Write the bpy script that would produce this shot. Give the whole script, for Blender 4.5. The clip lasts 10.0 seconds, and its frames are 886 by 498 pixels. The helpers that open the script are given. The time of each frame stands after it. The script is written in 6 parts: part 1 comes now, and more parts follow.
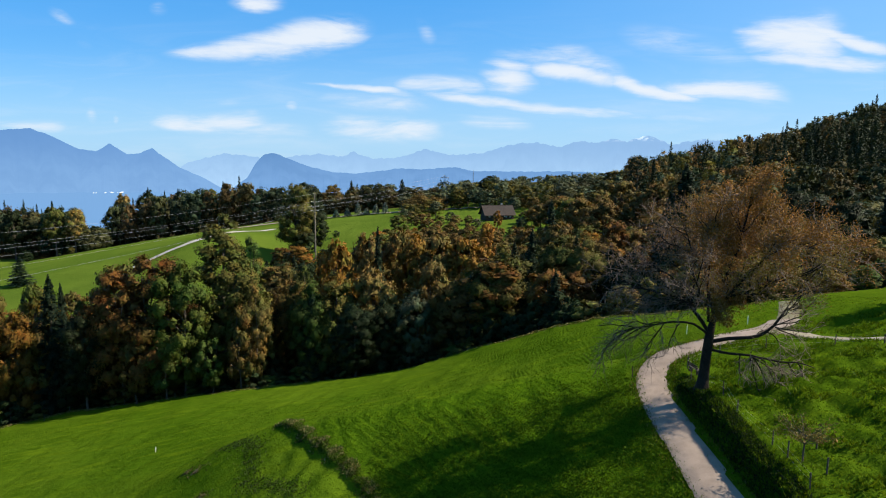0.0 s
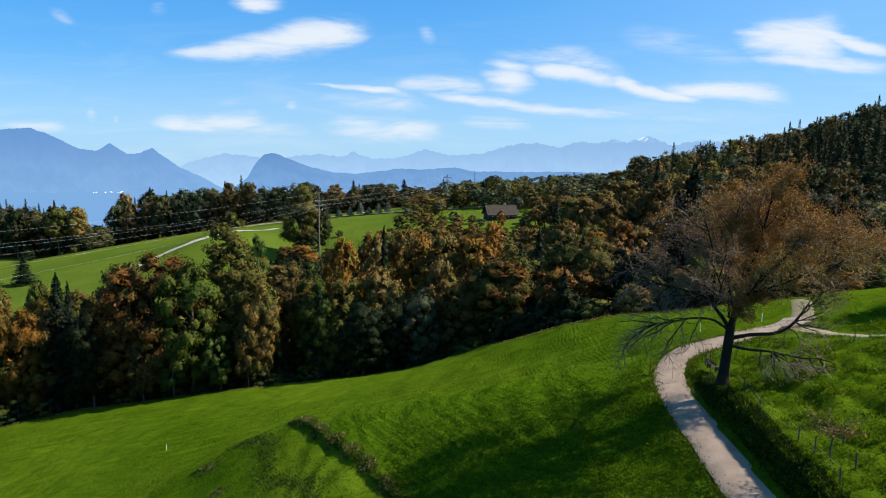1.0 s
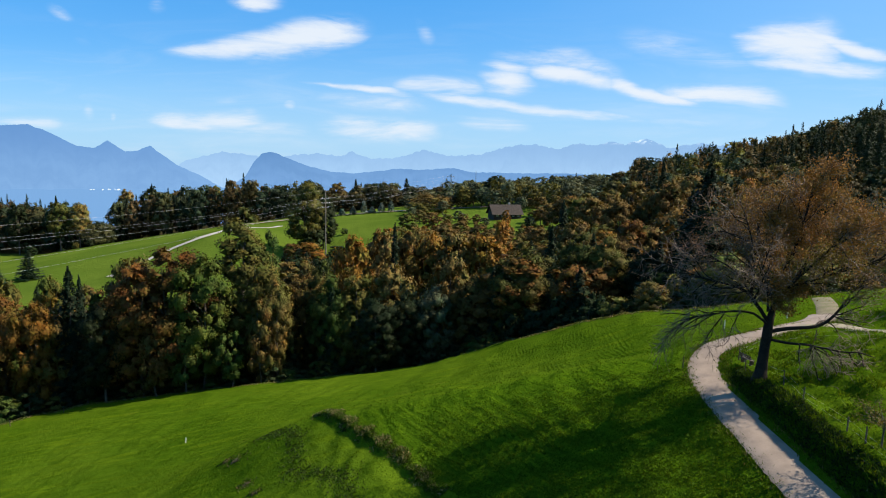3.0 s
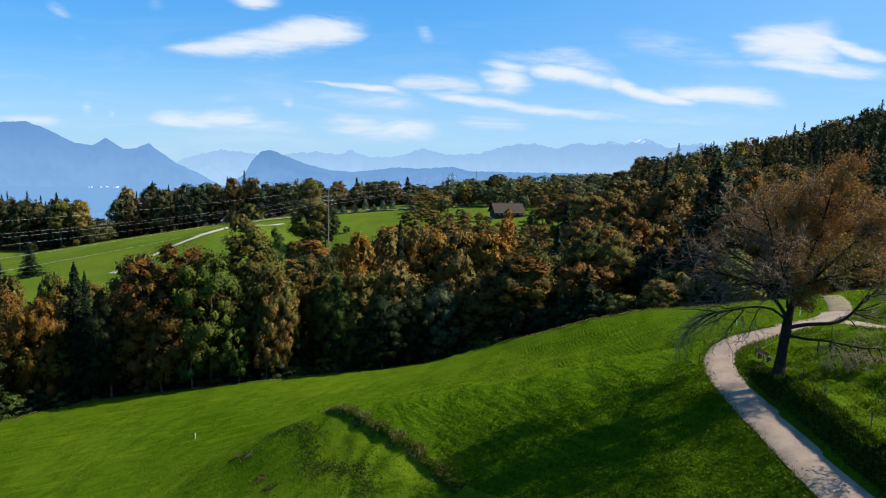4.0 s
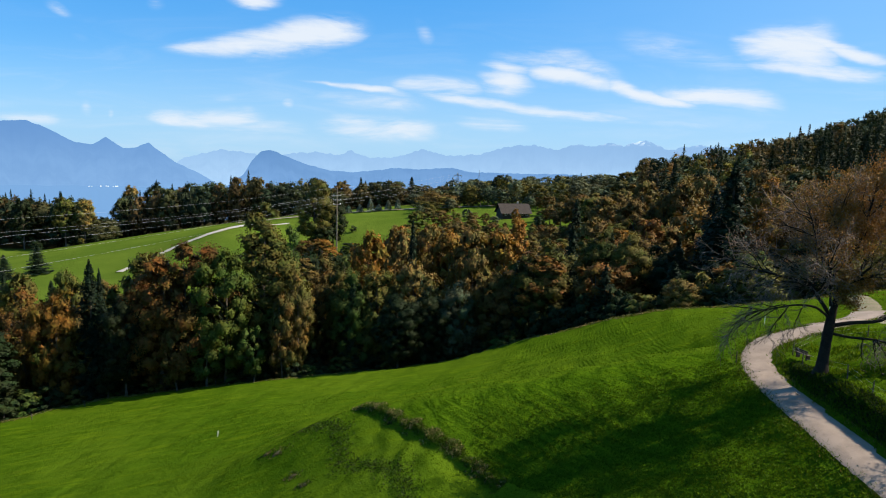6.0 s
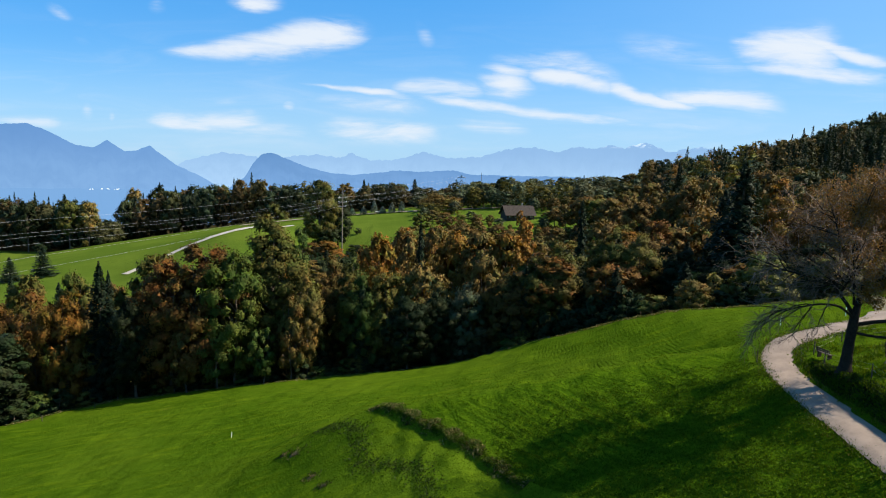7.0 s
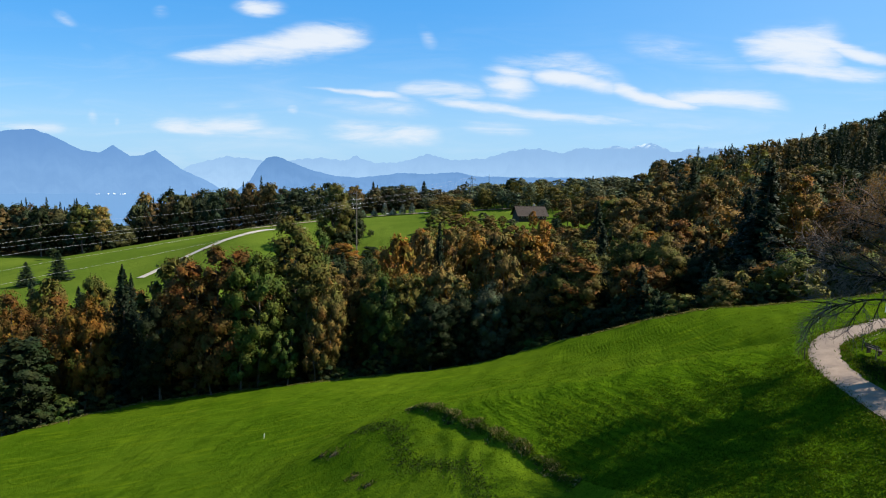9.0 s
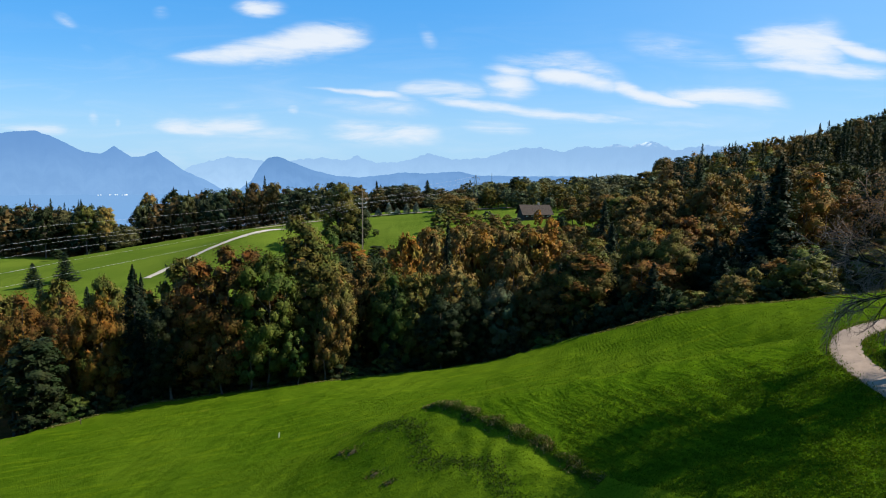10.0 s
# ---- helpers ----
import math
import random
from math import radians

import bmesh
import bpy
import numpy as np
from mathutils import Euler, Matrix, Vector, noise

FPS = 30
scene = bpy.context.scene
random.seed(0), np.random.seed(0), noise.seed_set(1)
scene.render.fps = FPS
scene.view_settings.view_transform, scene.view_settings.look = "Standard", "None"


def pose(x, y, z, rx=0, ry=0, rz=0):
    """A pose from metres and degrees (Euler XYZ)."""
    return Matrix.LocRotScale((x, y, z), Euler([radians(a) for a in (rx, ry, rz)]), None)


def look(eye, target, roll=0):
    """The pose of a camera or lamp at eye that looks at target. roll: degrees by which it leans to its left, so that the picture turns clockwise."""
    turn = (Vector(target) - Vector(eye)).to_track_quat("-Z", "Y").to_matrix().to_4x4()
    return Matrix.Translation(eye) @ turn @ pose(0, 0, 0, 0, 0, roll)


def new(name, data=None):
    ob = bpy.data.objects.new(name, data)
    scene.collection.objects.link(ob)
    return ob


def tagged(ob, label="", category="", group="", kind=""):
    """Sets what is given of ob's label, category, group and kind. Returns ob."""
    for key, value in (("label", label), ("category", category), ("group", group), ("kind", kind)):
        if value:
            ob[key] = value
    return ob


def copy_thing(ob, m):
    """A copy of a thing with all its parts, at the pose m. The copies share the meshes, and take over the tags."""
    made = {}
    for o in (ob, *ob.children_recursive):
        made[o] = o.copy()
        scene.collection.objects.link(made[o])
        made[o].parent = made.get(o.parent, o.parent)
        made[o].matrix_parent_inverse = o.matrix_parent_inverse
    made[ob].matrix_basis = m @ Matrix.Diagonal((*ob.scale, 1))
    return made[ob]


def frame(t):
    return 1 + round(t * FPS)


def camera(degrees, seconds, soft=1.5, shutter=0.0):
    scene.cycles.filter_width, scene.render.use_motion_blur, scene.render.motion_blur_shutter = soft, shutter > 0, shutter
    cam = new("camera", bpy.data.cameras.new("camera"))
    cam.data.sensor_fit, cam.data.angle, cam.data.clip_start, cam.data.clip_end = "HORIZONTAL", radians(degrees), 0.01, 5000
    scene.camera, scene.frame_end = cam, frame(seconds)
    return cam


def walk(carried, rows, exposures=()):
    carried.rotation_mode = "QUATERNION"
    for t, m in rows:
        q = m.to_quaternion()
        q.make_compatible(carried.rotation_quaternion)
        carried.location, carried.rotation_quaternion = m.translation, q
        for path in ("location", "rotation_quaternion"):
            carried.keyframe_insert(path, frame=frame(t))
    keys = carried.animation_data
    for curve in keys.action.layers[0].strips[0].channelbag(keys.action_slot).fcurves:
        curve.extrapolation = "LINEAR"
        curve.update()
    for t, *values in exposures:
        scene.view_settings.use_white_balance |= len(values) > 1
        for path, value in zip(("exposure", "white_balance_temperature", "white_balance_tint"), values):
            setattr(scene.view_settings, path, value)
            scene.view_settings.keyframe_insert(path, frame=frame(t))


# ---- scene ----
cam = camera(72.0, 10.0, soft=1.05)
PATH = [
    (0, (6.511, 1.001, 20.907), (6.505, 2.984, 20.649), 0.6),
    (0.5, (5.716, 1.007, 20.719), (5.71, 2.99, 20.461), 0.7),
    (1, (4.905, 0.986, 20.535), (4.9, 2.97, 20.278), 0.7),
    (1.5, (4.114, 0.963, 20.33), (4.108, 2.947, 20.075), 0.8),
    (2, (3.3, 0.921, 20.11), (3.294, 2.905, 19.856), 0.9),
    (2.5, (2.415, 0.841, 19.949), (2.415, 2.825, 19.695), 1.1),
    (4, (-0.08, 0.804, 19.39), (-0.07, 2.787, 19.132), 1.5),
    (4.5, (-0.941, 0.812, 19.294), (-0.927, 2.795, 19.035), 1.7),
    (5, (-1.785, 0.82, 19.11), (-1.769, 2.803, 18.853), 1.8),
    (5.5, (-2.634, 0.849, 19.04), (-2.62, 2.832, 18.783), 1.8),
    (7, (-5.244, 0.762, 18.682), (-5.233, 2.746, 18.435), 1.7),
    (7.5, (-6.132, 0.748, 18.586), (-6.125, 2.733, 18.341), 1.5),
    (8, (-7.002, 0.746, 18.499), (-7.0, 2.731, 18.256), 1.4),
    (8.5, (-7.897, 0.73, 18.426), (-7.899, 2.716, 18.183), 1.2),
    (9, (-8.827, 0.735, 18.305), (-8.831, 2.721, 18.064), 1.2),
    (9.5, (-9.696, 0.744, 18.163), (-9.702, 2.729, 17.922), 0.9),
    (10, (-10.559, 0.707, 18.097), (-10.567, 2.692, 17.854), 0.9),
]
walk(cam, [(t, look(eye, aim, roll)) for t, eye, aim, roll in PATH], ((0.0, 1.26), (10.0, 1.26)))

# ---- world, sun ----
SUN_EL, SUN_AZ = 42.0, 84.5  # degrees; the azimuth turns from +y towards +x
AIR = 0.515  # how brightly the hazy distance glows


def add(tree, kind, **values):
    """A node, with its properties and inputs set; inputs by name or by number (i0, i1, ...)."""
    node = tree.nodes.new(kind)
    for key, value in values.items():
        if key == "operation":
            node.operation = value
            continue
        if key == "use_clamp":
            node.use_clamp = value
            continue
        if key == "vector_type":
            node.vector_type = value
            continue
        if key == "attribute_name":
            node.attribute_name = value
            continue
        socket = node.inputs[int(key[1:])] if key[0] == "i" and key[1:].isdigit() else node.inputs[key]
        if isinstance(value, bpy.types.NodeSocket):
            tree.links.new(value, socket)
        else:
            socket.default_value = (*value, 1.0) if socket.type == "RGBA" and len(value) == 3 else value
    return node


def calc(tree, op, a, b=0.0, c=0.0, clamp=False):
    return add(tree, "ShaderNodeMath", operation=op, use_clamp=clamp, i0=a, i1=b, i2=c).outputs[0]


def blend(tree, fac, a, b, mode="MIX"):
    n = tree.nodes.new("ShaderNodeMix")
    n.data_type, n.blend_type = "RGBA", mode
    for i, v in ((0, fac), (6, a), (7, b)):
        if isinstance(v, bpy.types.NodeSocket):
            tree.links.new(v, n.inputs[i])
        else:
            n.inputs[i].default_value = v if i == 0 else (*v, 1.0)[:4]
    return n.outputs[2]


def ramp(tree, fac, a, b, lo=0.0, hi=1.0):
    n = tree.nodes.new("ShaderNodeMapRange")
    n.interpolation_type = "SMOOTHSTEP"
    tree.links.new(fac, n.inputs[0])
    for i, v in ((1, a), (2, b), (3, lo), (4, hi)):
        n.inputs[i].default_value = v
    return n.outputs[0]


def grain(tree, vector, scale, detail=4.0, rough=0.55, warp=0.0):
    n = add(tree, "ShaderNodeTexNoise", Vector=vector, Scale=scale, Detail=detail, Roughness=rough, Distortion=warp)
    return n.outputs["Fac"]


# cirrus in the plane one metre ahead: across, up, half length, half width, slope in degrees, widening, bend, density
CLOUDS_A = (
    (-0.310, 0.191, 0.140, 0.0128, 6.8, 0.53, -0.24, 0.95), (-0.222, 0.207, 0.105, 0.0158, 11.5, -0.06, 0.35, 1.00), (-0.306, 0.181, 0.099, 0.0042, 1.6, 0.11, 0.00, 0.70),
    (-0.300, 0.258, 0.050, 0.0085, -2.5, 0.14, 0.00, 1.00), (-0.034, 0.217, 0.032, 0.0080, -57.7, 0.30, 0.40, 0.36), (-0.138, 0.128, 0.093, 0.0037, -5.4, 0.50, 0.00, 0.80),
    (0.121, 0.103, 0.203, 0.0056, -6.2, -0.17, -1.00, 0.75), (-0.009, 0.134, 0.081, 0.0102, -0.1, 0.00, 0.00, 0.60), (-0.114, 0.105, 0.105, 0.0120, -1.8, 0.08, 0.00, 0.36),
    (0.100, 0.145, 0.058, 0.0158, -8.1, -0.41, 0.00, 0.85), (0.099, 0.168, 0.053, 0.0070, -4.1, 0.20, 0.00, 0.90), (0.202, 0.154, 0.078, 0.0088, -9.1, 0.05, 0.00, 1.00))
CLOUDS_B = (
    (0.332, 0.128, 0.082, 0.0065, -12.8, -0.43, -0.57, 1.00), (0.155, 0.181, 0.086, 0.0111, -2.3, 0.33, 0.00, 0.60), (0.222, 0.169, 0.072, 0.0130, -11.4, -0.43, 0.00, 0.50),
    (0.442, 0.130, 0.109, 0.0107, -4.1, 0.30, 0.35, 0.95), (0.543, 0.210, 0.090, 0.0232, -3.9, 0.28, 0.00, 1.00), (0.626, 0.212, 0.093, 0.0070, -16.6, 0.07, -0.80, 0.90),
    (0.600, 0.176, 0.126, 0.0079, -4.2, 0.06, 0.00, 0.80), (0.538, 0.240, 0.048, 0.0042, -10.7, 0.33, 0.00, 0.35), (0.388, 0.197, 0.124, 0.0139, -9.5, -0.20, 0.00, 0.38),
    (-0.382, 0.071, 0.100, 0.0107, 1.6, 0.22, 0.00, 0.75), (-0.311, 0.083, 0.026, 0.0074, -17.4, 0.00, 0.00, 0.40), (-0.287, 0.061, 0.078, 0.0093, -0.7, 0.10, 0.00, 0.45))
CLOUDS_C = (
    (-0.104, 0.063, 0.105, 0.0130, -1.4, -0.07, 0.00, 0.70), (0.080, 0.075, 0.066, 0.0079, -2.5, 0.06, 0.00, 0.45), (0.379, 0.086, 0.070, 0.0046, -0.9, 0.00, 0.00, 0.28),
    (-0.248, 0.102, 0.019, 0.0060, 0.6, 0.07, 0.00, 0.40), (-0.573, 0.081, 0.012, 0.0097, 9.0, 0.24, 0.00, 0.42), (-0.534, 0.073, 0.009, 0.0051, 0.6, 0.09, 0.00, 0.35),
    (-0.349, 0.104, 0.036, 0.0046, 2.0, 0.20, 0.00, 0.30), (-0.457, 0.247, 0.017, 0.0070, 4.8, 0.20, 0.00, 0.42), (-0.609, 0.233, 0.031, 0.0060, -22.3, -0.23, 0.00, 0.42),
    (-0.578, 0.192, 0.019, 0.0046, -10.0, 0.00, 0.00, 0.22), (-0.673, 0.062, 0.066, 0.0074, -1.4, 0.12, 0.00, 0.50), (-0.224, 0.045, 0.288, 0.0130, 0.4, 0.14, 0.00, 0.22))


def make_world():
    world = bpy.data.worlds.new("sky")
    scene.world = world
    world.use_nodes = True
    t = world.node_tree
    t.nodes.clear()
    sky = add(t, "ShaderNodeTexSky")
    sky.sky_type, sky.sun_disc = "NISHITA", False
    sky.sun_elevation, sky.sun_rotation = radians(SUN_EL), radians(SUN_AZ)
    sky.altitude, sky.air_density, sky.dust_density, sky.ozone_density = 600.0, 1.15, 0.5, 3.0
    way = add(t, "ShaderNodeTexCoord").outputs["Generated"]
    axes = add(t, "ShaderNodeSeparateXYZ", i0=way).outputs
    ahead = calc(t, "MAXIMUM", axes[1], 0.08)
    u, v = calc(t, "DIVIDE", axes[0], ahead), calc(t, "DIVIDE", axes[2], ahead)
    flat = add(t, "ShaderNodeCombineXYZ", i0=u, i1=v).outputs[0]
    # wisps: the noise is drawn out along the wind
    drawn = add(t, "ShaderNodeMapping", Vector=flat, Rotation=(0, 0, radians(6)), Scale=(5.0, 30.0, 1.0)).outputs[0]
    wisp = grain(t, drawn, 1.0, 7.0, 0.62, 0.8)
    fine = grain(t, drawn, 4.0, 5.0, 0.6, 0.4)
    sway = add(t, "ShaderNodeTexNoise", Vector=flat, Scale=14.0, Detail=3.0).outputs["Color"]
    swayed = add(t, "ShaderNodeVectorMath", operation="MULTIPLY_ADD", i0=sway, i1=(0.022, 0.014, 0.0), i2=flat).outputs[0]
    bent = add(t, "ShaderNodeVectorMath", operation="SUBTRACT", i0=swayed, i1=(0.011, 0.007, 0.0)).outputs[0]
    total = None
    for cu, cv, along, across, slope, widen, bend, dense in CLOUDS_A + CLOUDS_B + CLOUDS_C:
        m = add(t, "ShaderNodeMapping", vector_type="TEXTURE", Vector=bent, Location=(cu, cv, 0), Rotation=(0, 0, radians(slope)),
                Scale=(along * 1.2, across * 2.5, 1.0)).outputs[0]
        local = add(t, "ShaderNodeSeparateXYZ", i0=m).outputs
        square = calc(t, "MULTIPLY", local[0], local[0])
        rise = calc(t, "MULTIPLY_ADD", square, 0.6 * bend, local[1]) if bend else local[1]
        rise = calc(t, "DIVIDE", rise, calc(t, "MAXIMUM", calc(t, "MULTIPLY_ADD", local[0], widen * 1.2, 1.0), 0.15))
        r = calc(t, "MULTIPLY_ADD", rise, rise, calc(t, "MULTIPLY", square, square) if along > 0.06 else square)
        one = ramp(t, calc(t, "SQRT", r), 0.0, 1.0, dense, 0.0)
        total = one if total is None else calc(t, "MAXIMUM", total, one)
    edge = ramp(t, total, 0.0, 0.45)
    torn = calc(t, "MULTIPLY", calc(t, "MULTIPLY_ADD", wisp, 1.5, -0.75), edge)
    frayed = calc(t, "MULTIPLY", calc(t, "MULTIPLY_ADD", fine, 0.5, -0.25), edge)
    body = ramp(t, calc(t, "ADD", calc(t, "ADD", total, torn), frayed), 0.03, 1.05)
    veil = calc(t, "MULTIPLY", ramp(t, wisp, 0.42, 0.8, 0.0, 0.22), ramp(t, v, 0.30, 0.05, 0.0, 1.0))
    low = ramp(t, v, 0.20, 0.0, 0.0, 0.62)
    tint = blend(t, 1.0, sky.outputs[0], (0.48, 1.10, 1.58), "MULTIPLY")
    clear = blend(t, ramp(t, v, 0.02, 0.30), (2.5, 5.0, 7.9), (0.75, 3.4, 7.6))
    even = blend(t, 0.65, tint, clear)
    even = blend(t, ramp(t, u, -0.1, 0.8, 0.0, 0.38), even, (3.4, 5.5, 8.0))
    hazy = blend(t, low, even, (4.3, 6.1, 8.0))
    cover = calc(t, "MAXIMUM", body, veil, clamp=True)
    color = blend(t, calc(t, "MULTIPLY", cover, 0.93), hazy, (7.1, 7.6, 8.2))
    back = add(t, "ShaderNodeBackground", Color=color, Strength=0.050)
    out = add(t, "ShaderNodeOutputWorld")
    t.links.new(back.outputs[0], out.inputs[0])


make_world()
sun_to = Vector((math.cos(radians(SUN_EL)) * math.sin(radians(SUN_AZ)), math.cos(radians(SUN_EL)) * math.cos(radians(SUN_AZ)), math.sin(radians(SUN_EL))))
sun = new("sun", bpy.data.lights.new("sun", "SUN"))
sun.data.energy, sun.data.angle, sun.data.color = 5.0, radians(0.53), (1.0, 0.91, 0.76)
sun.matrix_world = look(sun_to * 900, (0, 0, 0))


# ---- materials ----
def material(name):
    m = bpy.data.materials.new(name)
    m.use_nodes = True
    t = m.node_tree
    t.nodes.clear()
    out = add(t, "ShaderNodeOutputMaterial")
    return m, t, out


def place(t):
    return add(t, "ShaderNodeNewGeometry").outputs["Position"]


def bump(t, fac, strength, distance, normal=None):
    n = add(t, "ShaderNodeBump", Height=fac, Strength=strength, Distance=distance)
    if normal:
        t.links.new(normal, n.inputs["Normal"])
    return n.outputs[0]


def surface(name, colors, scale, rough=0.8, metal=0.0, depth=0.02, fine=None, spec=0.3):
    """A plain rough surface: two colours by coarse noise, a third by fine grain, and relief."""
    m, t, out = material(name)
    p = place(t)
    a = grain(t, p, scale, 5.0, 0.6)
    f = grain(t, p, fine or scale * 9, 4.0, 0.6)
    c = blend(t, ramp(t, a, 0.35, 0.65), colors[0], colors[1])
    c = blend(t, ramp(t, f, 0.5, 0.75, 0.0, 0.6), c, colors[2])
    s = add(t, "ShaderNodeBsdfPrincipled", Roughness=rough, Metallic=metal)
    s.inputs["Specular IOR Level"].default_value = spec
    t.links.new(c, s.inputs["Base Color"])
    t.links.new(bump(t, f, 0.6, depth), s.inputs["Normal"])
    t.links.new(s.outputs[0], out.inputs[0])
    return m


def leaf_material(name, source, gloss=0.05, through_light=0.16, mottle=1.0):
    """Leaves take the tree's own colour, each leaf a little lighter, darker or browner, and let light through."""
    m, t, out = material(name)
    if source == "object":
        base = add(t, "ShaderNodeObjectInfo").outputs["Color"]
    else:
        base = add(t, "ShaderNodeAttribute", attribute_name="tint").outputs["Color"]
    geo = add(t, "ShaderNodeNewGeometry")
    each = geo.outputs["Random Per Island"]
    spot = geo.outputs["Position"]
    c = add(t, "ShaderNodeHueSaturation", Color=base)
    t.links.new(ramp(t, each, 0.0, 1.0, 0.5 - 0.016 * mottle, 0.5 + 0.014 * mottle), c.inputs["Hue"])
    t.links.new(ramp(t, grain(t, spot, 0.8, 2.0), 0.3, 0.7, 1 - 0.25 * mottle, 1 + 0.35 * mottle), c.inputs["Value"])
    greener = blend(t, 1.0, c.outputs[0], (0.62, 0.95, 0.8), "MULTIPLY")
    c2 = blend(t, ramp(t, grain(t, spot, 0.22, 3.0), 0.46, 0.62, 0.0, 0.75 * mottle), c.outputs[0], greener)
    rustier = blend(t, 1.0, c2, (1.25, 0.95, 0.7), "MULTIPLY")
    c2 = blend(t, ramp(t, grain(t, spot, 0.31, 2.0), 0.54, 0.68, 0.0, 0.8 * mottle), c2, rustier)
    d = add(t, "ShaderNodeBsdfPrincipled", Roughness=0.62)
    d.inputs["Specular IOR Level"].default_value = gloss
    t.links.new(c2, d.inputs["Base Color"])
    tr = add(t, "ShaderNodeBsdfTranslucent", Color=blend(t, 1.0, c2, (1.25, 1.15, 0.6), "MULTIPLY"))
    mix = add(t, "ShaderNodeMixShader", Fac=through_light, i1=d.outputs[0], i2=tr.outputs[0])
    t.links.new(mix.outputs[0], out.inputs[0])
    return m


def grass_material():
    m, t, out = material("meadow_grass")
    p = place(t)
    big = grain(t, p, 0.035, 4.0, 0.55)
    mid = grain(t, p, 0.35, 5.0, 0.6)
    fine = grain(t, p, 5.0, 5.0, 0.7)
    stripes = add(t, "ShaderNodeMapping", Vector=p, Rotation=(0, 0, radians(-14)), Scale=(0.10, 0.95, 0.3)).outputs[0]
    mown = grain(t, stripes, 1.0, 4.0, 0.6, 0.3)
    c = blend(t, ramp(t, big, 0.35, 0.65), (0.037, 0.072, 0.003), (0.059, 0.095, 0.005))
    c = blend(t, ramp(t, mid, 0.42, 0.72, 0.0, 0.6), c, (0.027, 0.055, 0.002))
    c = blend(t, ramp(t, mown, 0.48, 0.7, 0.0, 0.6), c, (0.078, 0.114, 0.004))
    c = blend(t, ramp(t, fine, 0.48, 0.68, 0.0, 0.36), c, (0.014, 0.038, 0.001))
    tiny = grain(t, p, 13.0, 4.0, 0.7)
    c = blend(t, ramp(t, tiny, 0.50, 0.68, 0.0, 0.28), c, (0.016, 0.042, 0.001))
    c = blend(t, ramp(t, tiny, 0.46, 0.30, 0.0, 0.4), c, (0.100, 0.140, 0.006))
    worn = grain(t, p, 0.16, 3.0, 0.5)
    c = blend(t, ramp(t, worn, 0.66, 0.80, 0.0, 0.5), c, (0.10, 0.108, 0.012))
    cover = add(t, "ShaderNodeAttribute", attribute_name="tint")
    parts = add(t, "ShaderNodeSeparateXYZ", i0=cover.outputs["Vector"]).outputs
    clumps = grain(t, p, 1.6, 4.0, 0.65)
    combed = add(t, "ShaderNodeMapping", vector_type="TEXTURE", Vector=p, Rotation=(0, 0, radians(-57)), Scale=(7.0, 0.55, 3.0)).outputs[0]
    streak = grain(t, combed, 1.0, 4.0, 0.6, 0.4)
    clumps = calc(t, "ADD", calc(t, "MULTIPLY", clumps, 0.45), calc(t, "MULTIPLY", streak, 0.55))
    long_grass = blend(t, ramp(t, clumps, 0.42, 0.60), (0.022, 0.052, 0.002), (0.050, 0.092, 0.003))
    c = blend(t, calc(t, "MULTIPLY", parts[1], 0.75), c, long_grass)
    far_green = blend(t, ramp(t, big, 0.35, 0.65), (0.054, 0.084, 0.011), (0.073, 0.104, 0.014))
    c = blend(t, calc(t, "MULTIPLY", cover.outputs["Alpha"], 0.85), c, far_green)
    c = blend(t, parts[0], c, blend(t, ramp(t, mid, 0.4, 0.6), (0.040, 0.028, 0.012), (0.024, 0.024, 0.009)))
    s = add(t, "ShaderNodeBsdfPrincipled", Roughness=0.75)
    s.inputs["Specular IOR Level"].default_value = 0.0
    t.links.new(c, s.inputs["Base Color"])
    # cattle steps that follow the contours
    level = calc(t, "MULTIPLY_ADD", grain(t, p, 0.16, 2.0), 0.45, add(t, "ShaderNodeSeparateXYZ", i0=p).outputs[2])
    steps_ = calc(t, "SINE", calc(t, "MULTIPLY", level, 27.0))
    n = bump(t, mown, 0.6, 0.22)
    n = bump(t, calc(t, "MULTIPLY", steps_, calc(t, "MULTIPLY", parts[2], ramp(t, grain(t, p, 0.5, 3.0), 0.40, 0.62))), 0.6, 0.035, n)
    n = bump(t, calc(t, "MULTIPLY", clumps, parts[1]), 0.8, 0.32, n)
    n = bump(t, mid, 0.8, 0.40, n)
    n = bump(t, fine, 1.0, 0.12, n)
    t.links.new(n, s.inputs["Normal"])
    tr = add(t, "ShaderNodeBsdfTranslucent", Color=c, Normal=n)
    mix = add(t, "ShaderNodeMixShader", Fac=0.12, i1=s.outputs[0], i2=tr.outputs[0])
    t.links.new(mix.outputs[0], out.inputs[0])
    return m


